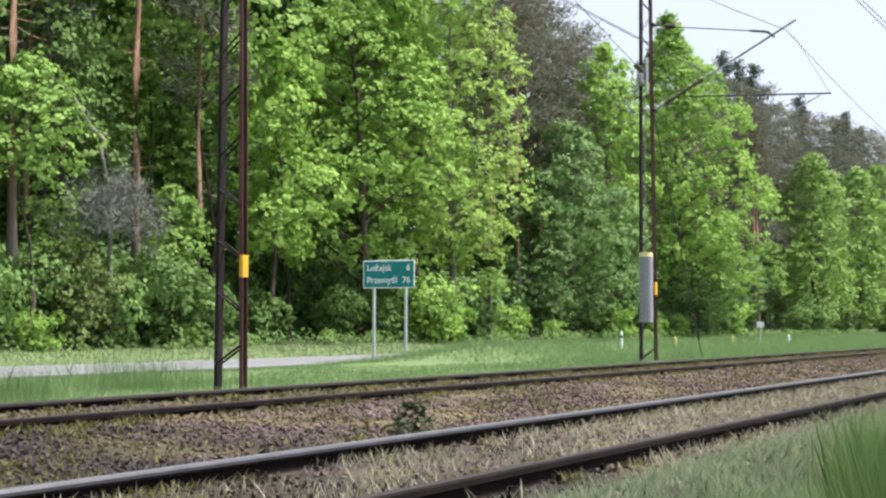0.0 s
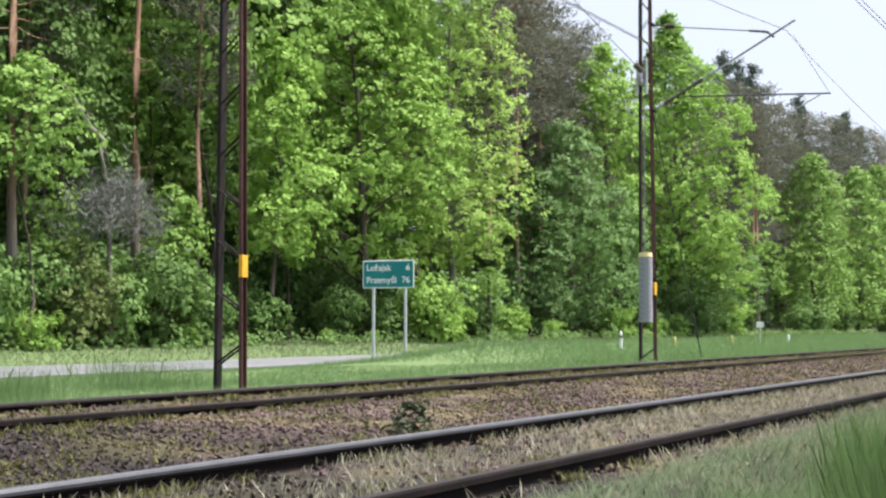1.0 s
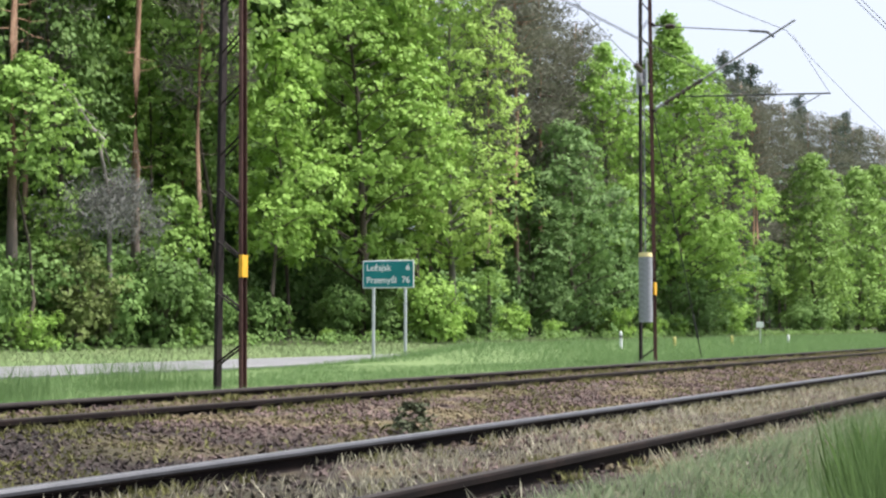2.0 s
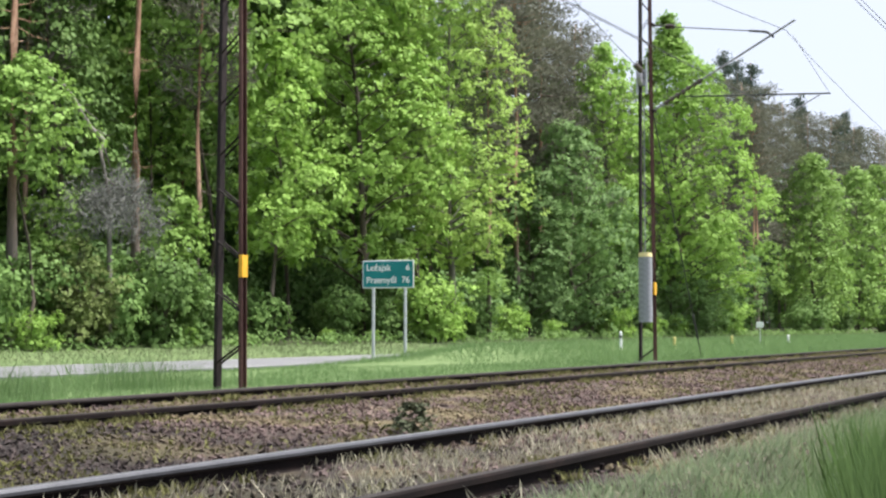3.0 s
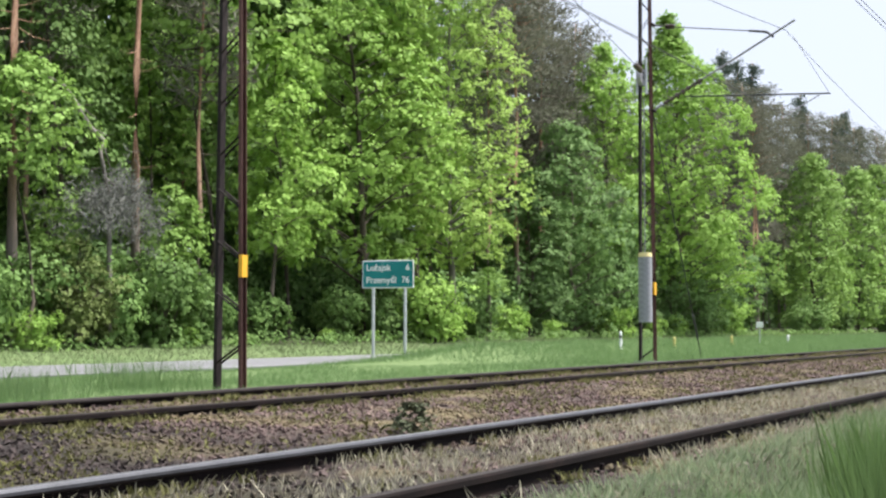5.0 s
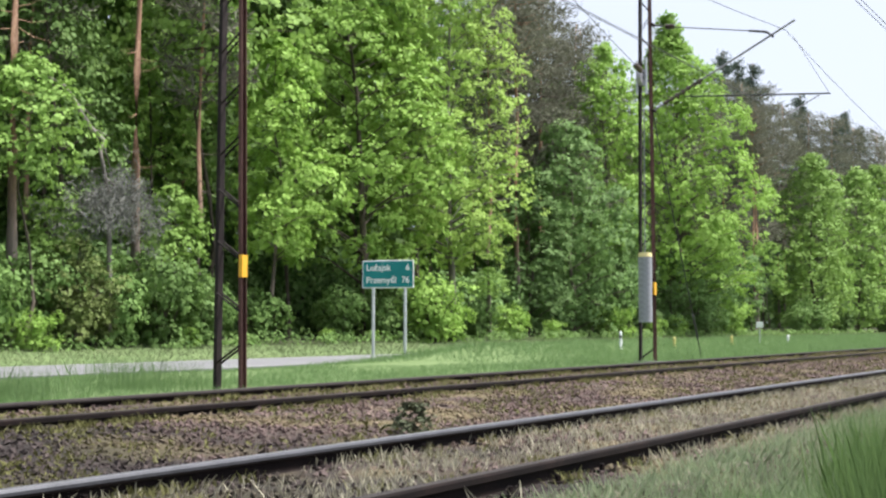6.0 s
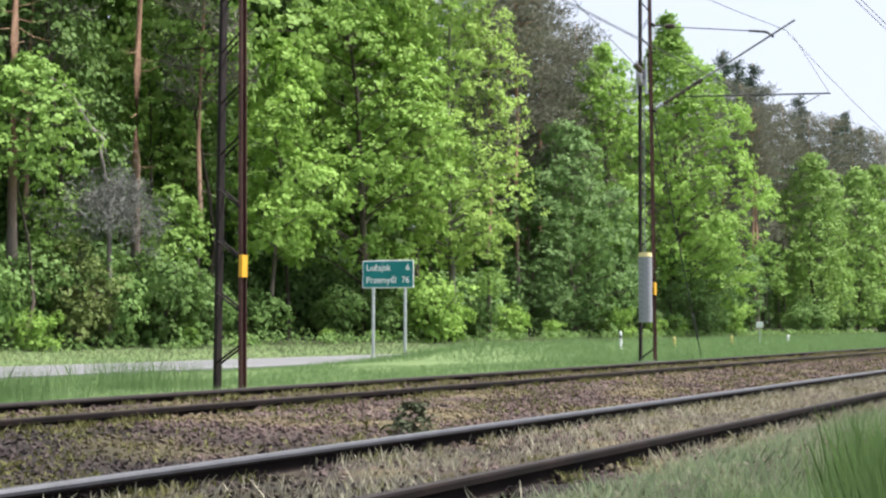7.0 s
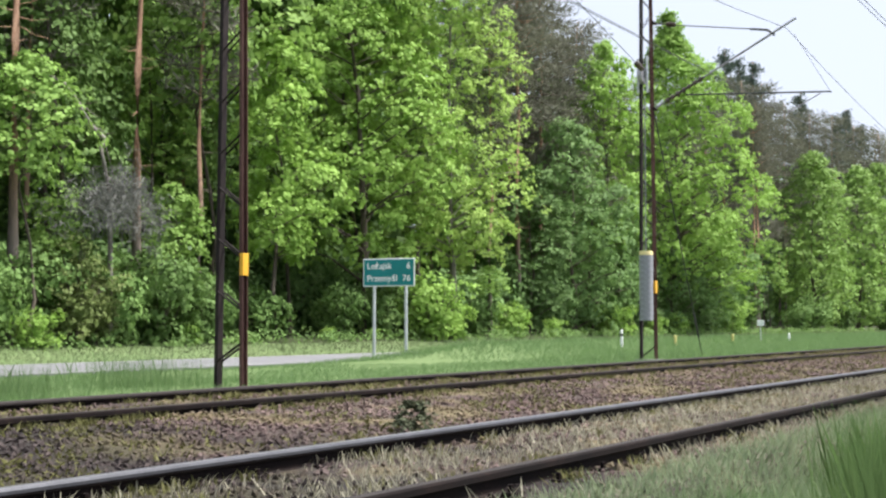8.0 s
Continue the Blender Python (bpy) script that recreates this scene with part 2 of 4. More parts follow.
def thing(name, label, category, place=(0, 0, 0), turn=0.0, group="", kind=""):
    ob = new(name)
    ob.matrix_world = pose(*place, 0, 0, turn)
    return tagged(ob, label, category, group, kind)


def faces_mesh(name, corners):
    """A mesh of loose faces from an array (faces, corners of a face, 3)."""
    corners = np.asarray(corners, dtype=np.float32)
    count, k = corners.shape[0], corners.shape[1]
    me = bpy.data.meshes.new(name)
    me.vertices.add(count * k)
    me.vertices.foreach_set("co", corners.reshape(-1))
    me.loops.add(count * k)
    me.loops.foreach_set("vertex_index", np.arange(count * k, dtype=np.int32))
    me.polygons.add(count)
    me.polygons.foreach_set("loop_start", np.arange(0, count * k, k, dtype=np.int32))
    me.update(calc_edges=True)
    return me


def box(bm, x0, x1, y0, y1, z0, z1, bevel=0.0):
    made = bmesh.ops.create_cube(bm, size=1, matrix=Matrix.LocRotScale(((x0 + x1) / 2, (y0 + y1) / 2, (z0 + z1) / 2), None, (x1 - x0, y1 - y0, z1 - z0)))
    if bevel:
        edges = {e for v in made["verts"] for e in v.link_edges}
        bmesh.ops.bevel(bm, geom=list(edges), offset=bevel, segments=1, affect="EDGES")


def rod(bm, a, b, r0, r1=None, sides=8):
    a, b = Vector(a), Vector(b)
    r1 = r0 if r1 is None else r1
    m = Matrix.Translation((a + b) / 2) @ (b - a).to_track_quat("Z", "Y").to_matrix().to_4x4()
    bmesh.ops.create_cone(bm, cap_ends=True, segments=sides, radius1=r0, radius2=r1, depth=(b - a).length, matrix=m)


def tube(bm, points, radii, sides=7):
    """A tapered bent tube through the points."""
    rings = []
    pts = [Vector(p) for p in points]
    for i, p in enumerate(pts):
        way = (pts[min(i + 1, len(pts) - 1)] - pts[max(i - 1, 0)]).normalized()
        q = way.to_track_quat("Z", "Y")
        rings.append([bm.verts.new(p + q @ Vector((radii[i] * math.cos(t), radii[i] * math.sin(t), 0))) for t in np.linspace(0, 2 * math.pi, sides, endpoint=False)])
    for r0, r1 in zip(rings, rings[1:]):
        for k in range(sides):
            bm.faces.new((r0[k], r0[(k + 1) % sides], r1[(k + 1) % sides], r1[k]))
    bm.faces.new(rings[-1])


def extrude_profile(bm, profile, x0, x1, step):
    """A profile in y, z drawn along x."""
    xs = np.linspace(x0, x1, max(2, int((x1 - x0) / step) + 1))
    rows = [[bm.verts.new((x, y, z)) for y, z in profile] for x in xs]
    n = len(profile)
    for a, b in zip(rows, rows[1:]):
        for k in range(n):
            bm.faces.new((a[k], b[k], b[(k + 1) % n], a[(k + 1) % n]))
    bm.faces.new(rows[0])
    bm.faces.new(rows[-1][::-1])


# ---- the ground ----
PROFILE_Y = [-3000, -60, -6, 0.4, 1.2, 2.0, 2.5, 2.8, 5.0, 5.8, 6.5, 9.0, 9.8, 10.6, 12, 14, 17, 19.4, 20.5, 26.2, 27.5, 30, 34, 60, 3000]
PROFILE_Z = [-0.9, -0.9, -0.85, -0.75, -0.52, -0.3, -0.2, -0.18, -0.2, -0.15, -0.1, -0.1, -0.06, -0.04, -0.05, -0.07, -0.13, -0.19, -0.28, -0.28, -0.1, 0.13, 0.3, 1.0, 1.0]


def ground_z(x, y):
    z = np.interp(y, PROFILE_Y, PROFILE_Z)
    bank = np.clip((np.asarray(x) - 28.2) / 3.2, 0, 1) * np.clip(1 - np.abs(np.asarray(y) - 16.6) / 3.2, 0, 1)
    return z + 0.42 * bank


def ground_sheet():
    xs = np.array([-3000, -300, -60, -20, -8] + list(np.arange(-4, 60, 1.5)) + list(np.arange(60, 200, 6)) + [260, 500, 1200, 3000], float)
    ys = np.array(sorted(set(PROFILE_Y + [0.8, 1.6, 2.35, 15, 15.8, 16.6, 18, 22, 24, 28.5, 32, 38, 46, 100, 400])), float)
    bm = bmesh.new()
    grid = [[bm.verts.new((x, y, float(ground_z(x, y)) + 0.02 * noise.noise((x * 0.7, y * 0.7, 0)))) for x in xs] for y in ys]
    for a, b in zip(grid, grid[1:]):
        for k in range(len(xs) - 1):
            bm.faces.new((a[k], a[k + 1], b[k + 1], b[k]))
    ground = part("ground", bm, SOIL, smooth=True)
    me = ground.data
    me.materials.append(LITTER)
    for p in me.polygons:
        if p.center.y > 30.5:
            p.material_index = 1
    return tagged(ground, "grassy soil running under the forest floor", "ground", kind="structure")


BED_Y = [2.2, 2.5, 2.9, 4.62, 5.15, 5.85, 6.55, 6.95, 8.65, 9.15, 9.85, 10.2]
BED_Z = [-0.28, -0.09, -0.04, -0.035, -0.045, 0.005, 0.055, 0.076, 0.076, 0.05, 0.0, -0.09]


def ballast_bed():
    bm = bmesh.new()
    prof = list(zip(BED_Y, BED_Z))
    xs = np.arange(-6, 70, 0.5)
    rows = [[bm.verts.new((x, y, z + (0.025 * noise.noise((x * 1.3, y * 1.3, 3)) if 0 < i < len(prof) - 1 else 0))) for i, (y, z) in enumerate(prof)] for x in xs]
    for a, b in zip(rows, rows[1:]):
        for k in range(len(prof) - 1):
            bm.faces.new((a[k], b[k], b[k + 1], a[k + 1]))
    return tagged(part("ballast_bed", bm, BED, smooth=True), "dirty brown ballast bed under two railway tracks", "ballast", kind="structure")


def bed_z(y):
    return np.interp(y, BED_Y, BED_Z)


def road():
    bm = bmesh.new()
    extrude_profile(bm, [(20.6, -0.45), (20.6, -0.2), (23.3, -0.15), (26.0, -0.2), (26.0, -0.45)], -60, 300, 10)
    slab = part("road", bm, ASPHALT)
    tagged(slab, "pale worn asphalt country road beside the forest", "road", kind="structure")
    for y in (20.85, 25.7):
        bm = bmesh.new()
        z = -0.2 + 0.05 * (1 - abs(y - 23.3) / 2.7) + 0.004
        extrude_profile(bm, [(y, z - 0.003), (y, z), (y + 0.14, z + 0.001), (y + 0.14, z - 0.003)], -60, 300, 10)
        part("edge_line", bm, PAINT, slab, "worn white painted edge line")


ground_sheet()
ballast_bed()
road()


# ---- the railway tracks ----
RAIL = [(-0.065, -0.142), (0.065, -0.142), (0.065, -0.132), (0.02, -0.12), (0.009, -0.108), (0.009, -0.052), (0.034, -0.04), (0.036, -0.012), (0.028, -0.001), (-0.028, -0.001), (-0.036, -0.012), (-0.034, -0.04), (-0.009, -0.052), (-0.009, -0.108), (-0.02, -0.12), (-0.065, -0.132)]


def sleeper_mesh():
    bm = bmesh.new()
    box(bm, -0.125, 0.125, -1.25, 1.25, -0.15, 0, 0.012)
    me = bpy.data.meshes.new("sleeper")
    bm.to_mesh(me)
    bm.free()
    me.materials.append(SLEEPER)
    return me


def clip_mesh():
    bm = bmesh.new()
    box(bm, -0.075, 0.075, -0.15, 0.15, 0, 0.014)
    for y in (-0.095, 0.095):
        box(bm, -0.045, 0.045, y - 0.035, y + 0.035, 0.012, 0.05)
        rod(bm, (0, y, 0.04), (0, y, 0.085), 0.016, sides=6)
    me = bpy.data.meshes.new("rail_clip")
    bm.to_mesh(me)
    bm.free()
    me.materials.append(SHADED_RUST)
    return me


SLEEPER_MESH, CLIP_MESH = sleeper_mesh(), clip_mesh()


def railway_track(centre, top, heads, label):
    track = thing("railway_track", label, "railway track", (0, centre, top), group="railway tracks")
    for side, head, face in ((-0.7525, *heads[0]), (0.7525, *heads[1])):
        bm = bmesh.new()
        extrude_profile(bm, [(y + side, z) for y, z in RAIL], -20, 170, 5)
        rail = part("rail", bm, SHADED_RUST, track)
        bm = bmesh.new()
        extrude_profile(bm, [(side - 0.029, -0.003), (side - 0.024, 0.0015), (side + 0.024, 0.0015), (side + 0.029, -0.003)], -20, 170, 5)
        part("running_surface", bm, head, rail, "worn bare steel running surface")
        bm = bmesh.new()
        g = -1 if side > 0 else 1
        extrude_profile(bm, [(side + g * 0.0352, -0.028), (side + g * 0.0380, -0.028), (side + g * 0.0385, -0.012), (side + g * 0.029, 0.0005), (side + g * 0.027, -0.003), (side + g * 0.035, -0.013)], -20, 170, 5)
        part("gauge_face", bm, face, rail, "flange-worn inner face of the rail head")
    for i in range(110):
        x = -4 + 0.62 * i
        s = new("sleeper", SLEEPER_MESH)
        s.parent = track
        s.location = (x, random.uniform(-0.03, 0.03), -0.15)
        s.rotation_euler = (0, 0, random.uniform(-0.015, 0.015))
        for side in (-0.7525, 0.7525):
            c = new("rail_clip", CLIP_MESH)
            c.parent = s
            c.location = (0, side, 0.0)
    return track


railway_track(3.78, 0.08, ((WORN_HEAD, SHADED_RUST), (POLISH, GAUGE)), "railway track with shiny rails on weathered sleepers in dirty ballast")
railway_track(7.78, 0.162, ((WORN_HEAD, SHADED_RUST), (WORN_HEAD, WORN_HEAD)), "rusty railway track on weathered sleepers among moss and weeds")


# ---- catenary masts, cantilever and wires ----
def channel(bm, foot, tip, half, y_out):
    """An upright rolled channel from foot to tip: web along x, flanges turned by y_out."""
    f, t = Vector(foot), Vector(tip)
    prof = [(-half, 0), (half, 0), (half, y_out), (half - 0.012, y_out), (half - 0.012, 0.012 * np.sign(y_out)), (-half + 0.012, 0.012 * np.sign(y_out)), (-half + 0.012, y_out), (-half, y_out)]
    low = [bm.verts.new((f.x + x, f.y + y, f.z)) for x, y in prof]
    high = [bm.verts.new((t.x + x, t.y + y, t.z)) for x, y in prof]
    for k in range(8):
        bm.faces.new((low[k], low[(k + 1) % 8], high[(k + 1) % 8], high[k]))
    bm.faces.new(low[::-1])
    bm.faces.new(high)


def catenary_mast(place, label, bottom=0.36, top=0.15, height=10.6, base=-0.09, plate=(1.40, 1.69), rungs=(), bar=0.016):
    mast = thing("catenary_mast", label, "catenary mast", place, group="catenary masts")

    def leg_y(side, z):
        return side * (bottom + (top - bottom) * z / height) / 2

    # the far leg's shaded look comes from its dark colour
    for side, mat, what in ((-1, MAST_RED, "red-brown painted steel channel"), (1, MAST_SHADED, "steel channel with shade in its dark colour")):
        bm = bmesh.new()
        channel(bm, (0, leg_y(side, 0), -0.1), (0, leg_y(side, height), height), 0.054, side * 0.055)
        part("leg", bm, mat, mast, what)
    for z, s in rungs:
        for face in (-0.054, 0.054):
            bm = bmesh.new()
            rod(bm, (face, s * leg_y(1, z) * 1.1, z), (face, s * leg_y(-1, z + 0.24) * 1.1, z + 0.24), bar, sides=4)
            part("lacing_bar", bm, MAST_SHADED, mast)
    bm = bmesh.new()
    box(bm, -0.2, 0.2, -0.32, 0.32, -0.6, base, 0.03)
    part("foundation", bm, CONCRETE, mast, "weathered concrete foundation block")
    bm = bmesh.new()
    y = leg_y(-1, 1.5) - 0.055
    box(bm, -0.056, 0.056, y - 0.010, y - 0.003, plate[0], plate[1], 0.003)
    box(bm, -0.064, -0.055, y - 0.010, y + 0.045, plate[0], plate[1], 0.002)
    part("marking_plate", bm, YELLOW, mast, "yellow marking plate")
    return mast


def insulator(name, a, b, parent):
    a, b = Vector(a), Vector(b)
    bm = bmesh.new()
    rod(bm, a, b, 0.03)
    core = part(name, bm, GLAZE, parent, "brown ribbed porcelain insulator")
    for k in range(7):
        bm = bmesh.new()
        rod(bm, a.lerp(b, (k + 0.25) / 7), a.lerp(b, (k + 0.75) / 7), 0.066, 0.04, sides=10)
        part("shed", bm, GLAZE, core)
    return core


def rods(name, segments, radius, mat, parent, label=""):
    bm = bmesh.new()
    for a, b in segments:
        rod(bm, a, b, radius)
    return part(name, bm, mat, parent, label, smooth=False)


catenary_mast((14.12, 11.0, 0.03), "tall narrow lattice catenary mast of rusty steel with yellow plate", rungs=[(0.28 + 0.68 * i, -1 if i in (1, 2, 3) else 1) for i in range(15)])

MX, MY, MZ = 29.5, 11.0, 0.05
anchor = catenary_mast((MX, MY, MZ), "lattice catenary mast carrying a cantilever and grey counterweight", bottom=0.30, top=0.14, base=-0.03, plate=(1.47, 1.76), rungs=[(0.02, 1)] + [(2.6 + 0.42 * i, (-1) ** i) for i in range(19)], bar=0.009)
# the counterweight column with its cap and hanging rod
WX, WY = -0.12, 0.0
bm = bmesh.new()
rod(bm, (WX, WY, 0.85), (WX, WY, 2.34), 0.145, sides=16)
weight = part("counterweight", bm, WEIGHT, anchor, "stack of round grey concrete weights")
bm = bmesh.new()
rod(bm, (0, 0, 0), (0, 0, 0.121), 0.158, sides=20)
disc = part("weight_disc", bm, WEIGHT, weight)
for k in range(12):
    d = disc if k == 0 else copy_thing(disc, Matrix())
    d.location = (WX + random.uniform(-0.004, 0.004), WY + random.uniform(-0.004, 0.004), 0.85 + 0.125 * k)
bm = bmesh.new()
rod(bm, (WX, WY, 2.345), (WX, WY, 2.44), 0.16, 0.15, sides=20)
part("cap", bm, CREAM, weight, "cream yellow cap")
rods("hanging_rod", [((WX, WY, 2.4), (WX, WY, 6.0))], 0.013, TUBE, anchor, "galvanised rod that carries the weights")
bm = bmesh.new()
rod(bm, (WX, 0.0, 6.5), (WX, 0.1, 6.5), 0.2, sides=18)
rod(bm, (WX, -0.03, 6.5), (WX, 0.13, 6.5), 0.06, sides=10)
part("pulley", bm, TUBE, anchor, "grey tensioning pulley")
rods("tension_bracket", [((WX, -0.06, 6.1), (WX, -0.06, 6.95)), ((WX, -0.06, 6.9), (0.05, -0.06, 6.9)), ((WX, -0.06, 6.15), (0.05, -0.06, 6.15)), ((WX, 0.16, 6.1), (WX, 0.16, 6.9))], 0.03, ZINC, anchor, "pale steel bracket of the tensioning gear")
# cantilever across the track
brk0, brk1 = (0, -0.18, 5.72), (0, -3.48, 7.48)
along = lambda t: tuple(brk0[i] + (brk1[i] - brk0[i]) * t for i in range(3))
insulator("insulator", along(0.08), along(0.36), anchor)
rods("bracket_tube", [(along(0.0), along(0.1)), (along(0.35), along(1.0))], 0.025, TUBE, anchor, "slanting grey bracket tube")
rods("tie_strap", [((0, -0.2, 7.72), (0, -0.52, 7.655))], 0.016, WIRE, anchor)
insulator("insulator", (0, -0.5, 7.66), (0, -0.72, 7.62), anchor)
rods("top_tie", [((0, -0.7, 7.62), (0, -2.75, 7.3)), ((0, -2.72, 7.3), (0, -2.98, 7.21))], 0.012, WIRE, anchor, "thin tie rod")
rods("tie_clamp", [((0, -2.45, 7.345), (0, -2.85, 7.28)), ((0, -2.85, 7.28), (0, -3.0, 7.15))], 0.026, WIRE, anchor)
rods("registration_tube", [((0, -0.95, 5.99), (0, -4.22, 5.79))], 0.018, WIRE, anchor, "level registration tube")
rods("steady_arm", [((0, -4.0, 5.78), (0, -3.26, 5.40))], 0.012, TUBE, anchor)
rods("tube_hanger", [((0, -4.2, 5.79), (0.3, -3.35, 7.2))], 0.005, WIRE, anchor)
rods("bracket_foot", [((-0.08, -0.2, 5.72), (0.08, -0.2, 5.72)), ((-0.08, -0.2, 7.72), (0.08, -0.2, 7.72))], 0.04, MAST_SHADED, anchor)
# anchoring guy down to its block
guy = thing("guy_wire", "dark steel guy wire slanting from mast to concrete block", "guy wire", (33.35, 11.0, 0.0))
rods("strand", [((0, 0, 0.0), (-3.7, -0.05, 6.1))], 0.014, WIRE, guy)
rods("turnbuckle", [((-0.3, -0.004, 0.5), (-0.66, -0.009, 1.09))], 0.03, WIRE, guy)
bm = bmesh.new()
box(bm, -0.3, 0.3, -0.25, 0.25, -0.5, -0.06, 0.03)
part("anchor_block", bm, CONCRETE, guy, "half-buried concrete anchor block")


def hung_wire(name, points, sag, radius, label, category="overhead wire"):
    """A wire that hangs from point to point, each span with its own sag."""
    bm = bmesh.new()
    path = []
    for a, b in zip(points, points[1:]):
        a, b = Vector(a), Vector(b)
        for t in np.linspace(0, 1, 15):
            p = a.lerp(b, t)
            path.append(p - Vector((0, 0, sag * 4 * t * (1 - t))))
    clean = [path[0]] + [p for q, p in zip(path, path[1:]) if (p - q).length > 1e-4]
    tube(bm, clean, [radius] * len(clean), sides=5)
    return tagged(part(name, bm, WIRE), label, category, group="overhead wires")


# the mast on the other side, whose bracket holds the wires of the near track
SX, SY, SZ = 40.0, 0.6, -0.68
outer = catenary_mast((SX, SY, SZ), "lattice catenary mast with bracket beside the shiny track", rungs=[(0.28 + 0.68 * i, (-1) ** i) for i in range(15)])
rods("bracket_tube", [((0, 0.16, 5.6), (0, 3.6, 6.9)), ((0, 0.16, 7.3), (0, 3.3, 6.8))], 0.03, TUBE, outer, "slanting grey bracket tube")
rods("registration_tube", [((0, 0.16, 6.3), (0, 3.7, 6.22))], 0.022, WIRE, outer, "level registration tube")
rods("steady_arm", [((0, 3.6, 6.23), (0, 3.5, 6.1)), ((0, 3.5, 6.105), (0, 3.36, 6.07))], 0.012, TUBE, outer)
hung_wire("contact_wire", [(-40, 7.75, 5.41), (29.5, 7.72, 5.41), (92, 7.9, 5.41)], 0.0, 0.006, "thin grooved contact wire over the rusty track")
hung_wire("contact_wire", [(-40, 7.80, 5.48), (29.5, 7.78, 5.47), (92, 7.95, 5.47)], 0.0, 0.006, "thin grooved contact wire over the rusty track")
hung_wire("messenger_wire", [(-22, 8.2, 7.3), (29.5, 7.74, 7.33), (82, 8.2, 7.3)], 1.2, 0.0065, "sagging messenger wire above the contact wire")
hung_wire("contact_wire", [(-40, 4.1, 5.42), (92, 4.1, 5.42)], 0.0, 0.006, "thin contact wire over the track with shiny rails")
hung_wire("contact_wire", [(-40, 4.0, 5.39), (92, 4.0, 5.39)], 0.0, 0.006, "thin contact wire over the track with shiny rails")
hung_wire("tension_wire", [(29.5, 11.0, 6.62), (14.1, 8.0, 6.7), (-20, 7.8, 7.0)], 0.05, 0.008, "tensioned wire running from the pulley along the track")
insulator("insulator", (-0.55, -0.09, 6.58), (-1.2, -0.21, 6.58), anchor)


# ---- road sign and roadside posts ----
def direction_sign():
    sign = thing("direction_sign", "green direction sign with white lettering on two grey posts", "road sign", (32.76, 19.95, -0.19), -90.0 + 8)
    w, h, z0 = 1.58, 0.79, 2.08
    for x in (-0.48, 0.5):
        bm = bmesh.new()
        rod(bm, (x, 0.06, -0.3), (x, 0.06, z0 + h - 0.06), 0.045, sides=12)
        part("post", bm, ZINC, sign, "galvanised round post")
    bm = bmesh.new()
    box(bm, -w / 2, w / 2, -0.012, 0.012, z0, z0 + h, 0.008)
    panel = part("panel", bm, WHITE, sign, "white-edged sign plate")
    bm = bmesh.new()
    box(bm, -w / 2 + 0.028, w / 2 - 0.028, -0.018, -0.010, z0 + 0.028, z0 + h - 0.028, 0.003)
    part("green_field", bm, SIGN_GREEN, panel, "green sign face")
    for text, x, z, align in (("Le\u017cajsk", -w / 2 + 0.12, z0 + 0.50, "LEFT"), ("6", w / 2 - 0.12, z0 + 0.50, "RIGHT"), ("Przemy\u015bl", -w / 2 + 0.12, z0 + 0.15, "LEFT"), ("76", w / 2 - 0.12, z0 + 0.15, "RIGHT")):
        cu = bpy.data.curves.new("lettering", "FONT")
        cu.body, cu.size, cu.align_x, cu.extrude, cu.offset = text, 0.25, align, 0.002, 0.004
        ob = new("lettering", cu)
        ob.data.materials.append(WHITE)
        ob.parent = panel
        ob.matrix_basis = pose(x, -0.021, z, 90, 0, 0)
    for z in (z0 + 0.18, z0 + h - 0.18):
        bm = bmesh.new()
        box(bm, -0.62, 0.68, 0.012, 0.03, z - 0.025, z + 0.025, 0.003)
        part("crossbar", bm, ZINC, sign)


direction_sign()


def marker_post(place, height, radius, mat, label, band=None, name="marker_post"):
    post = thing(name, label, "marker post", place, group="roadside posts")
    bm = bmesh.new()
    rod(bm, (0, 0, -0.2), (0, 0, height - 0.06), radius, radius * 0.9, sides=10)
    rod(bm, (0, 0, height - 0.06), (0, 0, height), radius * 0.9, radius * 0.4, sides=10)
    part("shaft", bm, mat, post)
    if band:
        bm = bmesh.new()
        rod(bm, (0, 0, height * 0.62), (0, 0, height * 0.76), radius * 1.03, sides=10)
        part("band", bm, band, post, "reflective band")
    return post


for x, height, radius, mat, label in ((37.95, 0.56, 0.05, WHITE, "white post standing in the verge grass"), (42.7, 0.36, 0.06, PALE_YELLOW, "short faded yellow post in the grass"), (49.0, 0.36, 0.06, PALE_YELLOW, "short faded yellow post in the grass"), (56.9, 0.36, 0.06, WHITE, "low white post standing in the verge grass")):
    marker_post((x, 15.0, float(ground_z(x, 15.0))), height, radius, mat, label, CONCRETE if height > 0.5 else None)
board = thing("small_board", "small white board on a thin post in the grass", "sign", (52.7, 15.0, float(ground_z(52.7, 15.0))), -75)
bm = bmesh.new()
rod(bm, (0, 0.03, -0.2), (0, 0.03, 0.85), 0.02)
part("post", bm, ZINC, board)
bm = bmesh.new()
box(bm, -0.14, 0.14, -0.01, 0.01, 0.66, 0.88, 0.006)
part("plate", bm, WHITE, board, "white plate")


# ---- trees ----
def unit(a):
    return a / np.maximum(np.linalg.norm(a, axis=-1, keepdims=True), 1e-6)


def leaf_quads(rng, pos, nrm, tip, size):
    """Folded kite-shaped leaves at pos, facing nrm, pointing along tip: an array (leaves, 4 corners, 3)."""
    m = len(pos)
    tip = unit(tip - nrm * np.sum(tip * nrm, 1, keepdims=True))
    lat = np.cross(tip, nrm)
    s = size * rng.uniform(0.65, 1.3, (m, 1))
    return np.stack([pos - tip * s * 0.45, pos + lat * s * 0.4, pos + tip * s * 0.55 - nrm * s * 0.14, pos - lat * s * 0.4], 1)


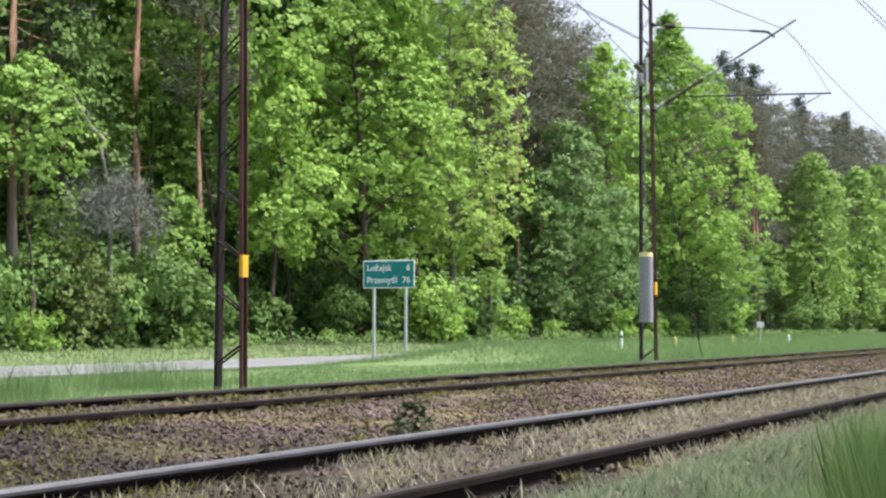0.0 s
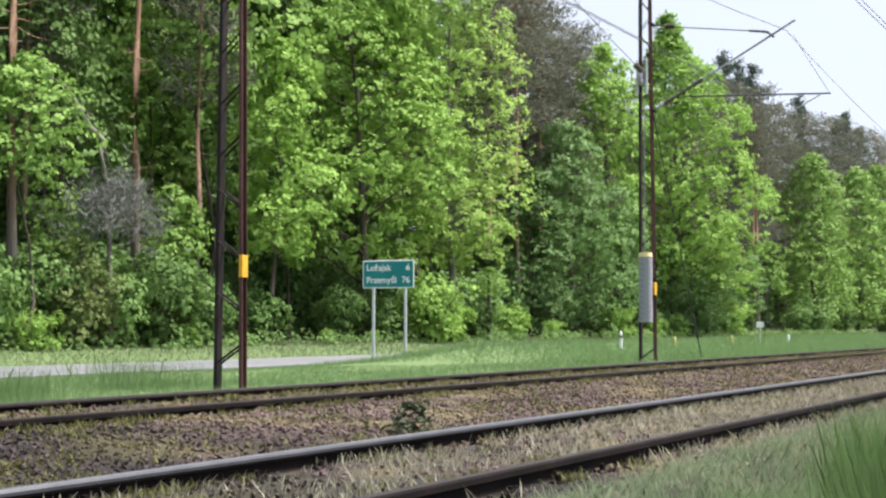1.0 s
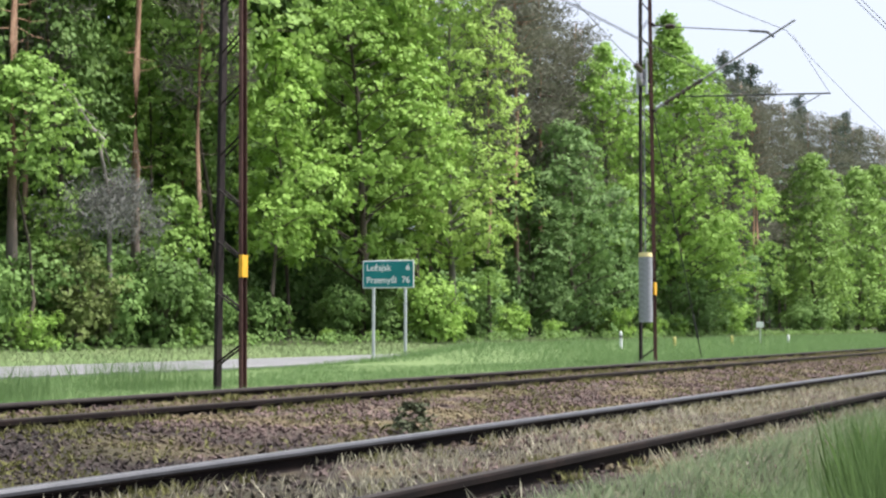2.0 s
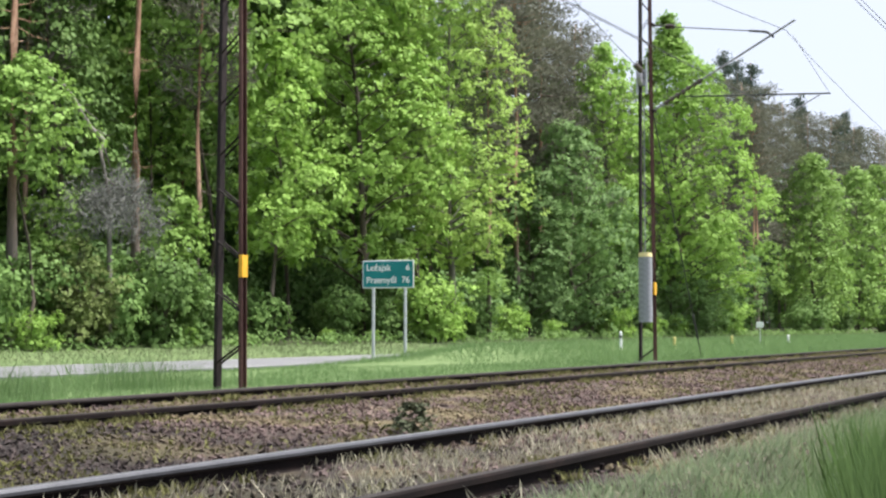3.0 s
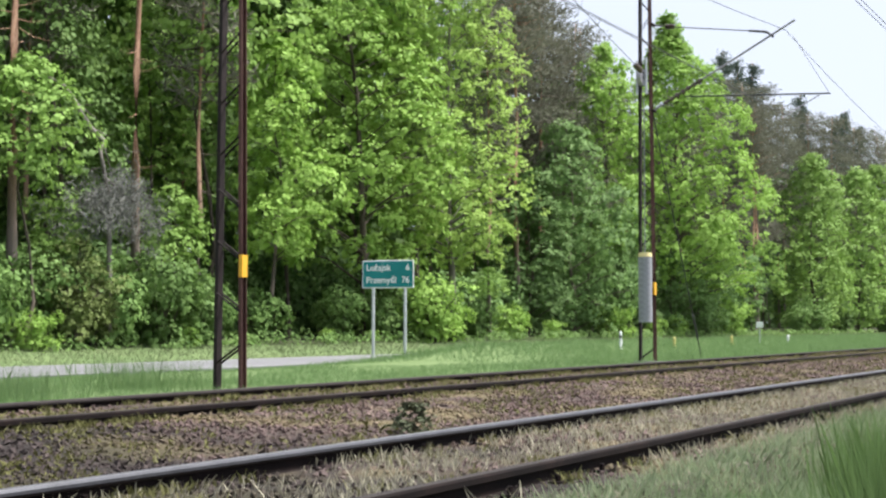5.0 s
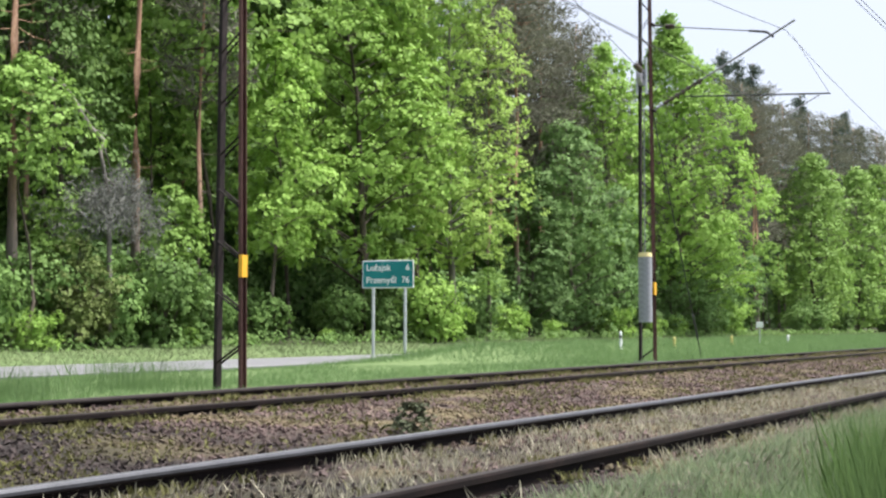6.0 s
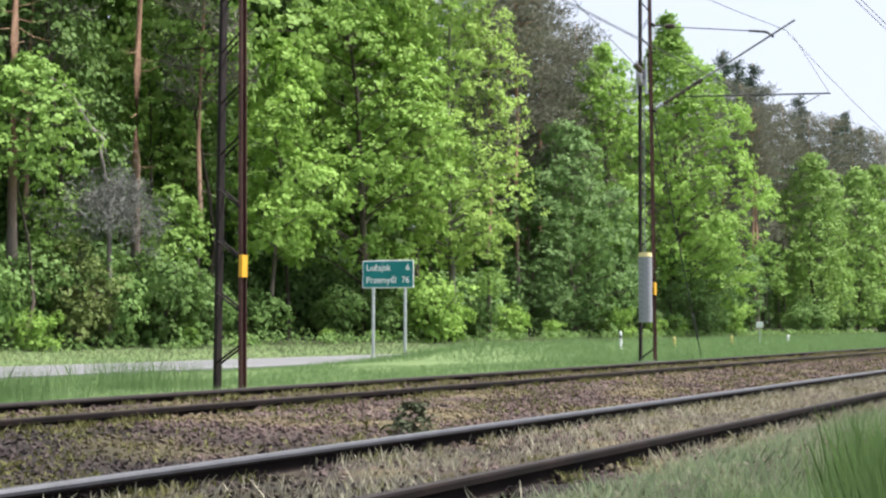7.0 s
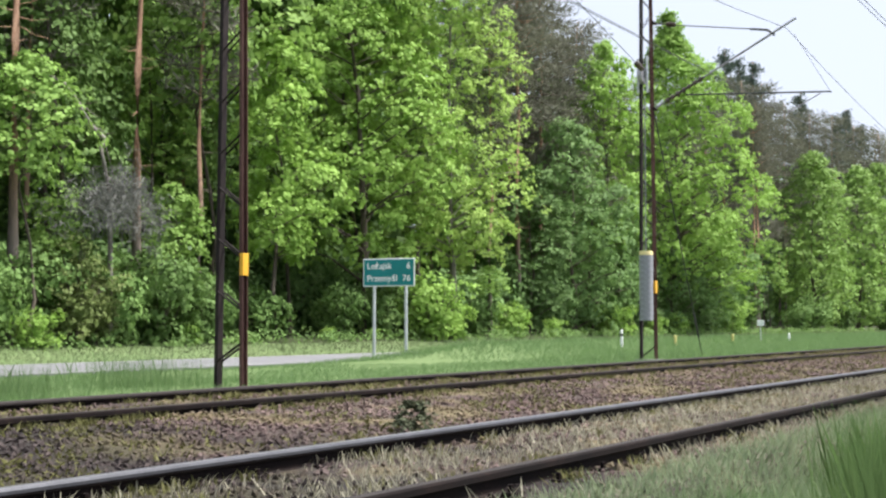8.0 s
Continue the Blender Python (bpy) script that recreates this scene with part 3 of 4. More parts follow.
def sprays(rng, centres, outward, leaves, radius, size, flat=0.22, droop=0.35, wild=0.42):
    """Loose flat drooping sprays of leaves round the centres."""
    n = len(centres)
    up = np.array([0, 0, 1.0])
    normal = unit(up * 0.85 + outward * 0.55 + rng.normal(0, 0.28, (n, 3)))
    side = unit(np.cross(normal, up + rng.normal(0, 0.3, (n, 3))))
    front = np.cross(side, normal)
    rad = radius * rng.uniform(0.6, 1.25, (n, 1))
    u, v, w = rng.normal(0, 0.5, (n, leaves)), rng.normal(0, 0.5, (n, leaves)), rng.normal(0, 0.5 * flat, (n, leaves))
    pos = centres[:, None] + rad[:, None] * (u[..., None] * side[:, None] + v[..., None] * front[:, None] + w[..., None] * normal[:, None])
    pos[..., 2] -= droop * rad * (u ** 2 + v ** 2)
    pos = pos.reshape(-1, 3)
    nrm = unit(np.repeat(normal, leaves, 0) + rng.normal(0, wild, pos.shape))
    return leaf_quads(rng, pos, nrm, rng.normal(0, 1, pos.shape) - np.array([0, 0, 0.4]), size)


def boughs(rng, centres, outward, sizes, twigs, per_twig, size, wild=0.27, lift=0.55):
    """Leafy boughs: each a shallow dome of twigs, the leaves of a twig facing up and outward and hanging over its edge."""
    n = len(centres)
    up = np.array([0, 0, 1.0])
    axis = unit(up * 0.85 + outward * 0.7 + rng.normal(0, 0.18, (n, 3)))
    side = unit(np.cross(axis, outward + rng.normal(0, 0.1, (n, 3))))
    front = np.cross(side, axis)
    rho = np.sqrt(rng.uniform(0, 1, (n, twigs)))
    phi = rng.uniform(0, 2 * math.pi, (n, twigs))
    edge = 1 + 0.28 * np.sin(3 * phi + rng.uniform(0, 6.28, (n, 1))) + 0.15 * np.sin(5 * phi + rng.uniform(0, 6.28, (n, 1)))
    a, b = rho * np.cos(phi) * 1.25 * edge, rho * np.sin(phi) * edge
    h = lift * (1 - rho ** 2) - 0.3 * rho ** 2 - 0.3 * rng.uniform(0, 1, (n, twigs)) ** 2
    s = np.asarray(sizes)[:, None, None]
    radial = a[..., None] * side[:, None] + b[..., None] * front[:, None]
    twig = centres[:, None] + s * (radial + h[..., None] * axis[:, None])
    face = unit(axis[:, None] + radial * 0.75)
    twig, face, radial = (np.repeat(q.reshape(-1, 3), per_twig, 0) for q in (twig, face, radial))
    pos = twig + rng.normal(0, 0.55 * size, twig.shape) * np.array([1, 1, 0.7])
    nrm = unit(face + rng.normal(0, wild, pos.shape))
    return leaf_quads(rng, pos, nrm, radial + rng.normal(0, 0.5, pos.shape) - np.array([0, 0, 0.5]), size)


ROUND = ((0, 0.45), (0.15, 0.85), (0.4, 1.0), (0.7, 0.82), (0.9, 0.5), (1.0, 0.15))
COLUMN = ((0, 0.65), (0.12, 0.95), (0.5, 1.0), (0.85, 0.85), (1.0, 0.5))
CONE = ((0, 0.7), (0.1, 0.9), (0.34, 1.0), (0.57, 0.84), (0.71, 0.62), (0.84, 0.27), (0.92, 0.13), (1.0, 0.03))


def broadleaf(name, label, seed, height, radius, base, leaf_mat, shape=ROUND, count=110, bough=1.1, twigs=22, per_twig=7, size=0.18, trunk_r=0.17, bark=None, gaps=0.2):
    """A broad-leaved tree: a bent tapered trunk, limbs, and a crown of boughs with dark gaps between them."""
    rng = np.random.default_rng(seed)
    tree = thing(name, label, "tree", group="forest trees")
    bm = bmesh.new()
    bend = rng.normal(0, 0.22, (6, 2))
    bend[0] = 0
    hs = np.linspace(-0.3, height * 0.94, 6)
    spine = np.array([[bend[i][0], bend[i][1], hs[i]] for i in range(6)])
    tube(bm, spine, [trunk_r * (1.25 if i == 0 else 1 - 0.85 * i / 5) for i in range(6)], 9)
    part("trunk", bm, bark or BARK, tree, smooth=True)
    limb_bm = bmesh.new()
    us, fs = zip(*shape)
    centres, outs, sizes = [], [], []
    for i in range(count):
        inner = i % 4 == 3
        u = (i + rng.uniform(0, 1)) / count
        env = float(np.interp(u, us, fs))
        az = i * 2.399 + rng.normal(0, 0.3)
        out = np.array([math.cos(az), math.sin(az), 0.0])
        z = base + (height - base) * u
        lobe = 1 + 0.42 * noise.noise((out[0] * 1.3 + seed, out[1] * 1.3, z * 0.35))
        reach = radius * env * lobe * (rng.uniform(0.25, 0.65) if inner else rng.uniform(0.68, 1.16))
        if not inner and noise.noise((out[0] * 1.7, out[1] * 1.7 + seed, z * 0.5)) < gaps - 0.5:
            continue
        root_z = max(0.3, z - reach * rng.uniform(0.2, 0.55))
        axis = np.array([np.interp(root_z, hs, spine[:, 0]), np.interp(root_z, hs, spine[:, 1]), 0])
        tip = axis + out * reach + np.array([0, 0, z])
        if i % 2 == 0:
            root = axis + np.array([0, 0, root_z])
            r0 = trunk_r * 0.32 * (1.1 - 0.8 * u)
            tube(limb_bm, [root, (root + tip) / 2 + np.array([0, 0, 0.1 * reach]), tip], [r0, r0 * 0.6, r0 * 0.2], 4)
        centres.append(tip)
        outs.append(out)
        sizes.append(bough * rng.uniform(0.65, 1.35) * (0.3 + 0.7 * env))
    tagged(part("limb", limb_bm, bark or BARK, tree, smooth=True), kind="stuff")
    c = np.array(centres)
    c[:, 2] = np.maximum(c[:, 2], 0.4)
    linked("crown", faces_mesh("crown", boughs(rng, c, np.array(outs), sizes, twigs, per_twig, size)), leaf_mat, tree)
    return tree


def pine(name, label, seed, height, crown, radius, trunk_r=0.17, pads=150, dead=0, mat=None, limbs=46, needles=34, rise=0.25, pad=0.42, crown_power=0.42, bark=None):
    """A conifer: a straight trunk, dead twigs below, and limbs that carry flat pads of needles."""
    rng = np.random.default_rng(seed)
    tree = thing(name, label, "tree", group="forest trees")
    bm = bmesh.new()
    hs = np.linspace(-0.3, height, 8)
    spine = np.array([[rng.normal(0, 0.06) * (i > 0), rng.normal(0, 0.06) * (i > 0), hs[i]] for i in range(8)])
    tube(bm, spine, [trunk_r * (1.2 if i == 0 else 1 - 0.86 * i / 7) for i in range(8)], 10)
    part("trunk", bm, PINE_BARK, tree, smooth=True)
    limb_bm = bmesh.new()
    centres, outs = [], []
    for i in range(limbs + dead):
        is_dead = i >= limbs
        u = (i + rng.uniform(0, 1)) / limbs
        z = rng.uniform(0.2, crown) * height if is_dead else height * (crown + (0.985 - crown) * u)
        az = i * 2.399 + rng.normal(0, 0.5)
        reach = rng.uniform(0.4, 1.2) if is_dead else radius * (1.03 - u) ** crown_power * rng.uniform(0.55, 1.15) + 0.15
        out = np.array([math.cos(az), math.sin(az), 0])
        root = np.array([np.interp(z, hs, spine[:, 0]), np.interp(z, hs, spine[:, 1]), z])
        tip = root + out * reach + np.array([0, 0, reach * (rng.uniform(-0.3, 0.4) if is_dead else rise + rng.uniform(-0.2, 0.2))])
        mid = (root + tip) / 2 + np.array([0, 0, -0.08 * reach])
        tube(limb_bm, [root, mid, tip], [0.018, 0.012, 0.004] if is_dead else [0.045, 0.03, 0.008], 4)
        if not is_dead:
            n = max(2, int(pads / limbs * (0.35 + reach / radius)))
            t = rng.uniform(0.4, 1.02, (n, 1))
            centres.append(root + (tip - root) * t + rng.normal(0, 0.2, (n, 3)) * np.array([1, 1, 0.5]) * (0.4 + t))
            outs.append(np.repeat(out[None], n, 0))
    tagged(part("branch", limb_bm, bark or BARK, tree), kind="stuff")
    c, o = np.concatenate(centres), np.concatenate(outs)
    m = len(c) * needles
    p = np.repeat(c, needles, 0) + rng.normal(0, 1, (m, 3)) * np.array([pad, pad, pad * 0.36])
    way = unit(rng.normal(0, 0.8, (m, 3)) + np.repeat(o, needles, 0) * 0.5 + np.array([0, 0, 0.5]))
    lat = unit(np.cross(way, rng.normal(0, 1, (m, 3))))
    ln, wd = rng.uniform(0.22, 0.42, (m, 1)), rng.uniform(0.022, 0.045, (m, 1))
    linked("crown", faces_mesh("crown", np.stack([p - lat * wd * 0.5, p + lat * wd * 0.5, p + way * ln + lat * wd, p + way * ln - lat * wd], 1)), mat or NEEDLE, tree)
    return tree


def bush(name, label, seed, height, radius, leaf_mat, count=46, bough=0.5, size=0.15):
    """A bush: stems that spread from the foot, each bearing leafy boughs out to its tip."""
    rng = np.random.default_rng(seed)
    plant = thing(name, label, "bush", group="forest bushes")
    bm = bmesh.new()
    c, o = [], []
    for i in range(14):
        az = i * 2.399 + rng.normal(0, 0.3)
        out = np.array([math.cos(az), math.sin(az), 0])
        w = rng.uniform(0.3, 1.0)
        tip = out * radius * w + np.array([0, 0, height * (1.05 - 0.6 * w * w) * rng.uniform(0.8, 1.05)])
        tube(bm, [(0.1 * out[0], 0.1 * out[1], -0.15), tuple(tip * 0.55 + np.array([0, 0, 0.15 * height])), tuple(tip)], [0.035, 0.02, 0.006], 4)
        n = max(2, count // 14)
        t = np.linspace(0.3, 1.0, n)[:, None] * rng.uniform(0.85, 1.05, (n, 1))
        c.append(tip * t + rng.normal(0, 0.22, (n, 3)))
        o.append(np.repeat(out[None], n, 0))
    tagged(part("stem", bm, BARK, plant), kind="stuff")
    c, o = np.concatenate(c), np.concatenate(o)
    c[:, 2] = np.maximum(c[:, 2], 0.22)
    linked("foliage", faces_mesh("foliage", boughs(rng, c, o, bough * rng.uniform(0.7, 1.3, len(c)), 12, 6, size)), leaf_mat, plant)
    return plant


TREES = []


def planted(ob, x, y, size=1.0, turn=0.0, tall=1.0, first=False):
    z = float(ground_z(x, y))
    m = pose(x, y, z, 0, 0, turn) @ Matrix.Diagonal((size, size, size * tall, 1))
    if first:
        ob.matrix_world = m
    else:
        ob = copy_thing(ob, m)
    TREES.append(ob)
    return ob


# the forest edge, from the near end to the far end
young = broadleaf("young_maple", "young maple with a bright yellow-green crown", 27, 8.7, 1.5, 5.2, LIME, count=26, bough=0.8, twigs=18, size=0.16, trunk_r=0.07)
planted(young, 29.2, 30.5, first=True)
beech = broadleaf("beech_tree", "mid-green beech with layered boughs at the forest edge", 12, 15.0, 2.0, 4.4, SHRUB, COLUMN, count=74, bough=1.05, twigs=20, size=0.18, trunk_r=0.13, gaps=0.36)
planted(beech, 33.2, 33.6, first=True)
sapling = broadleaf("young_maple", "slim young maple with fresh green layered boughs", 44, 6.0, 1.15, 2.8, LIME, COLUMN, count=18, bough=0.75, twigs=18, size=0.16, trunk_r=0.05)
planted(sapling, 36.5, 31.0, 0.88, first=True)
hornbeam = broadleaf("hornbeam_tree", "tall hornbeam with airy green foliage", 21, 16.0, 2.3, 3.2, LIME, COLUMN, count=72, bough=1.0, twigs=20, size=0.18, trunk_r=0.11, gaps=0.34)
planted(hornbeam, 41.6, 36.6, first=True)
bright = broadleaf("maple_tree", "slender bright green maple leaning out of the forest", 63, 11.9, 2.15, 3.4, MAPLE, count=60, bough=0.95, size=0.18, trunk_r=0.1)
planted(bright, 42.7, 31.0, first=True)
maple = broadleaf("maple_tree", "broad spring-green maple at the forest edge", 3, 19.5, 4.1, 3.4, MAPLE, COLUMN, count=150, bough=1.25, twigs=26, size=0.2, trunk_r=0.2, gaps=0.38)
planted(maple, 51.2, 32.6, first=True)
tall_maple = broadleaf("maple_tree", "tall pale yellow-green maple with dense crown", 8, 21.5, 3.5, 4.0, PALE_MAPLE, COLUMN, count=160, bough=1.15, twigs=26, size=0.18, trunk_r=0.19, bark=DEADWOOD, gaps=0.15)
planted(tall_maple, 58.0, 31.6, first=True)
shade_beech = broadleaf("beech_tree", "deep green beech with foliage down to the ground", 17, 12.6, 3.5, 0.8, BEECH, count=110, bough=1.35, size=0.22, trunk_r=0.16, gaps=0.36)
planted(shade_beech, 74.2, 32.4, first=True)
cone_maple = broadleaf("maple_tree", "large pointed maple with bright green crown", 9, 22.6, 6.0, 3.6, MAPLE, CONE, count=235, bough=1.5, twigs=25, size=0.23, trunk_r=0.22, gaps=0.1)
planted(cone_maple, 91.8, 32.0, first=True)
far_maple = broadleaf("maple_tree", "bright round-headed maple farther along the forest edge", 33, 17.6, 3.7, 0.8, LIME, ROUND, count=90, bough=1.6, twigs=16, per_twig=6, size=0.32)
planted(far_maple, 135.0, 33.0, first=True)

for ob, spots in (
    (young, [(40.3, 32.6, 1.8, 30, 1.0), (26.2, 31.4, 1.1, 60, 1.1), (60.5, 31.0, 0.55, 100, 0.75)]),
    (beech, [(36.4, 36.5, 1.0, 140, 1.0), (30.2, 35.0, 1.1, 200, 1.1), (24.5, 34.0, 1.0, 310, 1.0), (62.5, 36.0, 1.2, 80, 1.2), (44.6, 35.6, 1.05, 30, 1.1)]),
    (sapling, [(31.6, 31.6, 0.95, 100, 0.95), (113.6, 31.6, 1.5, 140, 0.95)] ),
    (hornbeam, [(48.6, 34.6, 1.1, 60, 1.1), (39.0, 37.5, 1.1, 280, 1.1), (67.0, 37.0, 1.1, 20, 1.0), (46.0, 39.5, 1.2, 200, 1.2), (36.0, 41.5, 1.2, 30, 1.2), (30.5, 39.5, 1.2, 120, 1.2)]),
    (bright, [(55.2, 35.8, 1.5, 150, 1.2), (83.2, 33.4, 1.25, 80, 1.28), (100.5, 31.6, 0.9, 30, 0.8)]),
    (shade_beech, [(70.2, 33.4, 0.75, 130, 1.0), (79.2, 33.2, 0.8, 250, 0.95), (106.0, 33.6, 0.8, 20, 0.9), (84.6, 32.6, 0.55, 300, 0.9), (89.0, 31.6, 0.6, 40, 0.75), (94.6, 31.4, 0.7, 170, 0.75), (99.4, 32.4, 0.7, 260, 0.8)]),
    (far_maple, [(158, 33.5, 1.05, 170, 1.0), (146.5, 35.5, 1.0, 300, 1.0), (172, 34, 1.1, 30, 1.05)]),
):
    for x, y, size, turn, tall in spots:
        planted(ob, x, y, size, turn, tall)

red_pine = pine("pine_tree", "tall pine with bare reddish trunk and dead twigs", 31, 22.0, 0.66, 2.4, trunk_r=0.2, dead=14, pads=130, bark=PINE_BARK)
planted(red_pine, 35.1, 31.5, first=True)
thin_pine = pine("pine_tree", "thin pine with pale orange trunk and sparse grey boughs", 35, 17.0, 0.5, 2.0, trunk_r=0.12, dead=12, pads=70, limbs=26)
planted(thin_pine, 37.9, 31.0, first=True)
grey_pine = pine("pine_tree", "grey-green pine with a dense layered crown", 37, 23.0, 0.34, 4.0, pads=300, dead=16, limbs=60, needles=30, pad=0.5, rise=0.12)
planted(grey_pine, 73.0, 36, first=True)
slim_pine = pine("pine_tree", "slender pine with narrow pointed grey-green crown", 44, 24.0, 0.4, 2.6, pads=190, dead=8, trunk_r=0.14, needles=28, pad=0.45)
planted(slim_pine, 80, 40, first=True)
for ob, spots in (
    (red_pine, [(29.4, 31.2, 1.0, 100), (68.7, 33.4, 1.0, 20), (36, 40, 1.0, 10), (49, 41, 1.05, 80), (111.7, 32.2, 0.85, 30), (115.5, 33.0, 0.9, 160)]),
    (thin_pine, [(60.7, 31.0, 1.0, 150), (32.6, 34.0, 1.0, 40)]),
    (grey_pine, [(80.0, 37.0, 0.99, 320), (76.2, 35.4, 0.97, 150), (88.0, 37.6, 0.94, 240), (84.5, 36.6, 0.92, 100), (77, 40.5, 1.1, 200), (84, 40, 0.98, 45), (67, 38, 1.05, 60), (104, 36, 0.86, 20), (110, 35.8, 0.93, 300), (117, 36.5, 0.98, 130), (125, 37, 1.02, 210), (134.7, 38, 1.08, 70), (143.3, 38, 1.05, 330), (152, 37.5, 1.06, 10), (163, 37.5, 1.1, 90), (175, 37.5, 1.12, 150), (188, 37, 1.15, 290), (97, 38, 0.8, 90)]),
    (slim_pine, [(60, 41, 1.05, 60), (90.5, 40, 0.86, 30), (99, 40, 0.84, 200), (106, 39, 0.9, 270), (113, 39, 0.96, 10), (121, 40, 1.0, 120), (139, 40.5, 1.06, 60), (148, 40, 1.04, 180), (158, 40, 1.08, 320), (170, 40, 1.12, 100), (182, 40, 1.15, 200), (196, 39, 1.18, 20), (212, 40, 1.2, 110)]),
):
    for x, y, size, turn in spots:
        planted(ob, x, y, size, turn)

spruce = pine("spruce_tree", "pointed dark blue-green spruce rising over the pines", 58, 26.2, 0.14, 2.2, pads=230, limbs=110, needles=36, mat=SPRUCE, rise=-0.12, pad=0.24, crown_power=0.85)
planted(spruce, 122.5, 38.0, first=True)
for x, y, size, turn in ((128.6, 38.5, 1.015, 80), (131.9, 38.0, 1.02, 190), (154.3, 39, 1.03, 40), (168.0, 38, 1.0, 250), (177.2, 39, 1.08, 120), (186, 39, 1.05, 10)):
    planted(spruce, x, y, size, turn)


def dead_tree():
    tree = thing("dead_tree", "broken dead pine with bent bare top and withered grey twigs", "tree", (33.0, 30.2, 0.12), group="forest trees")
    bm = bmesh.new()
    path = [(-0.2, 0.2, -0.3), (-0.35, 0.1, 2.5), (-0.5, 0, 4.6), (-0.68, 0, 5.4), (-0.82, 0, 5.85), (-0.94, 0, 6.3), (-0.82, 0, 6.6), (-1.35, 0, 6.9), (-1.8, 0, 7.35), (-2.2, 0, 7.8), (-2.6, 0, 8.1), (-3.2, 0, 8.25), (-3.8, 0, 8.2)]
    tube(bm, path, [0.09, 0.085, 0.075, 0.06, 0.065, 0.07, 0.085, 0.075, 0.065, 0.06, 0.05, 0.035, 0.015], 7)
    for a, b in (((-0.85, 0, 6.6), (-0.55, -0.2, 5.4)), ((-1.35, 0, 6.95), (-0.7, -0.1, 6.75)), ((-0.6, 0, 5.4), (0.5, -0.3, 4.5)), ((-0.5, 0, 4.9), (-1.6, -0.3, 4.3)), ((-0.55, 0, 5.1), (-0.2, -0.5, 4.0)), ((-2.0, 0, 7.6), (-1.3, -0.2, 7.2))):
        tube(bm, [a, b], [0.035, 0.01], 5)
    part("trunk", bm, DEADWOOD, tree, smooth=True)
    rng = np.random.default_rng(88)
    n, k = 230, 14
    c = rng.normal(0, 1, (n, 3)) * np.array([0.95, 0.5, 0.5]) + np.array([-0.35, -0.1, 4.7])
    c[:, 2] -= 0.22 * (c[:, 0] + 0.35) ** 2
    p = np.repeat(c, k, 0) + rng.normal(0, 0.14, (n * k, 3))
    way = unit(rng.normal(0, 1, p.shape) + np.array([0.2, 0, -0.3]))
    lat = unit(np.cross(way, rng.normal(0, 1, p.shape))) * 0.010
    tagged(linked("withered_twig", faces_mesh("withered_twig", np.stack([p - lat, p + lat, p + way * 0.26 + lat, p + way * 0.26 - lat], 1)), DEAD, tree), kind="stuff")


dead_tree()

# the bushes along the foot of the forest
shrub_a = bush("forest_bush", "fresh green leafy bush at the forest edge", 51, 3.3, 1.6, SHRUB, count=64, bough=0.62, size=0.17)
planted(shrub_a, 35.0, 30.3, first=True)
shrub_b = bush("forest_bush", "low yellow-green bush at the forest edge", 52, 2.2, 1.7, MAPLE, count=42, bough=0.55, size=0.15)
planted(shrub_b, 76.0, 30.8, 0.82, 330, first=True)
shrub_c = bush("forest_bush", "olive-brown bush with young leaves at the forest edge", 53, 3.5, 1.2, OLIVE, count=56, bough=0.45, size=0.12)
planted(shrub_c, 31.0, 30.2, first=True)
shrub_d = bush("forest_bush", "dark green undergrowth bush inside the forest", 54, 2.6, 1.9, BEECH, count=52, bough=0.7, size=0.2)
planted(shrub_d, 31.0, 33.5, 1.2, first=True)
for ob, spots in (
    (shrub_a, [(37.2, 30.6, 0.8, 90), (48.5, 32.0, 0.72, 30), (51.6, 31.6, 0.78, 150), (42.0, 31.4, 0.65, 260), (33.2, 31.0, 0.95, 200), (30.2, 31.3, 0.95, 40), (28.0, 31.4, 0.95, 130), (39.0, 31.2, 0.6, 20), (60.2, 31.4, 0.6, 70), (106.5, 31.8, 1.0, 60), (124.0, 31.8, 0.8, 20), (129.0, 31.8, 1.1, 270), (145.0, 32.4, 1.0, 80), (164.0, 32.0, 1.4, 100), (26.4, 30.4, 1.0, 250)]),
    (shrub_b, [(52.8, 29.9, 1.6, 70), (54.9, 30.1, 1.0, 160), (46.4, 31.2, 0.3, 30), (49.6, 31.0, 0.28, 280), (63.2, 31.0, 0.95, 210), (28.75, 29.75, 0.62, 0), (77.6, 31.0, 0.95, 20), (100.2, 31.0, 1.5, 110), (102.6, 31.3, 1.2, 70), (36.0, 29.9, 0.4, 40), (67.8, 30.7, 0.55, 90), (84.0, 30.8, 0.7, 140), (88.0, 30.8, 0.8, 220)]),
    (shrub_c, [(32.2, 30.5, 0.8, 120), (52.4, 31.8, 0.6, 20)]),
    (shrub_d, [(36.0, 34.0, 1.1, 50), (41.0, 34.5, 0.9, 140), (47.5, 37.2, 0.9, 250), (52.5, 37.5, 1.0, 10), (54.0, 34.6, 1.0, 80), (58.5, 34.8, 1.0, 190), (63.0, 34.4, 1.1, 300), (67.5, 34.8, 1.1, 60), (73.0, 34.6, 1.2, 150), (79.0, 35.0, 1.2, 210), (86.0, 35.0, 1.3, 20), (95.0, 35.5, 1.4, 120), (104.0, 35.5, 1.4, 280), (26.0, 34.0, 1.2, 80), (43.0, 38.5, 1.3, 30), (50.0, 39.0, 1.3, 110), (57.0, 39.5, 1.4, 200), (37.0, 38.0, 1.3, 310), (31.5, 37.5, 1.3, 170)]),
):
    for x, y, size, turn in spots:
        planted(ob, x, y, size, turn)


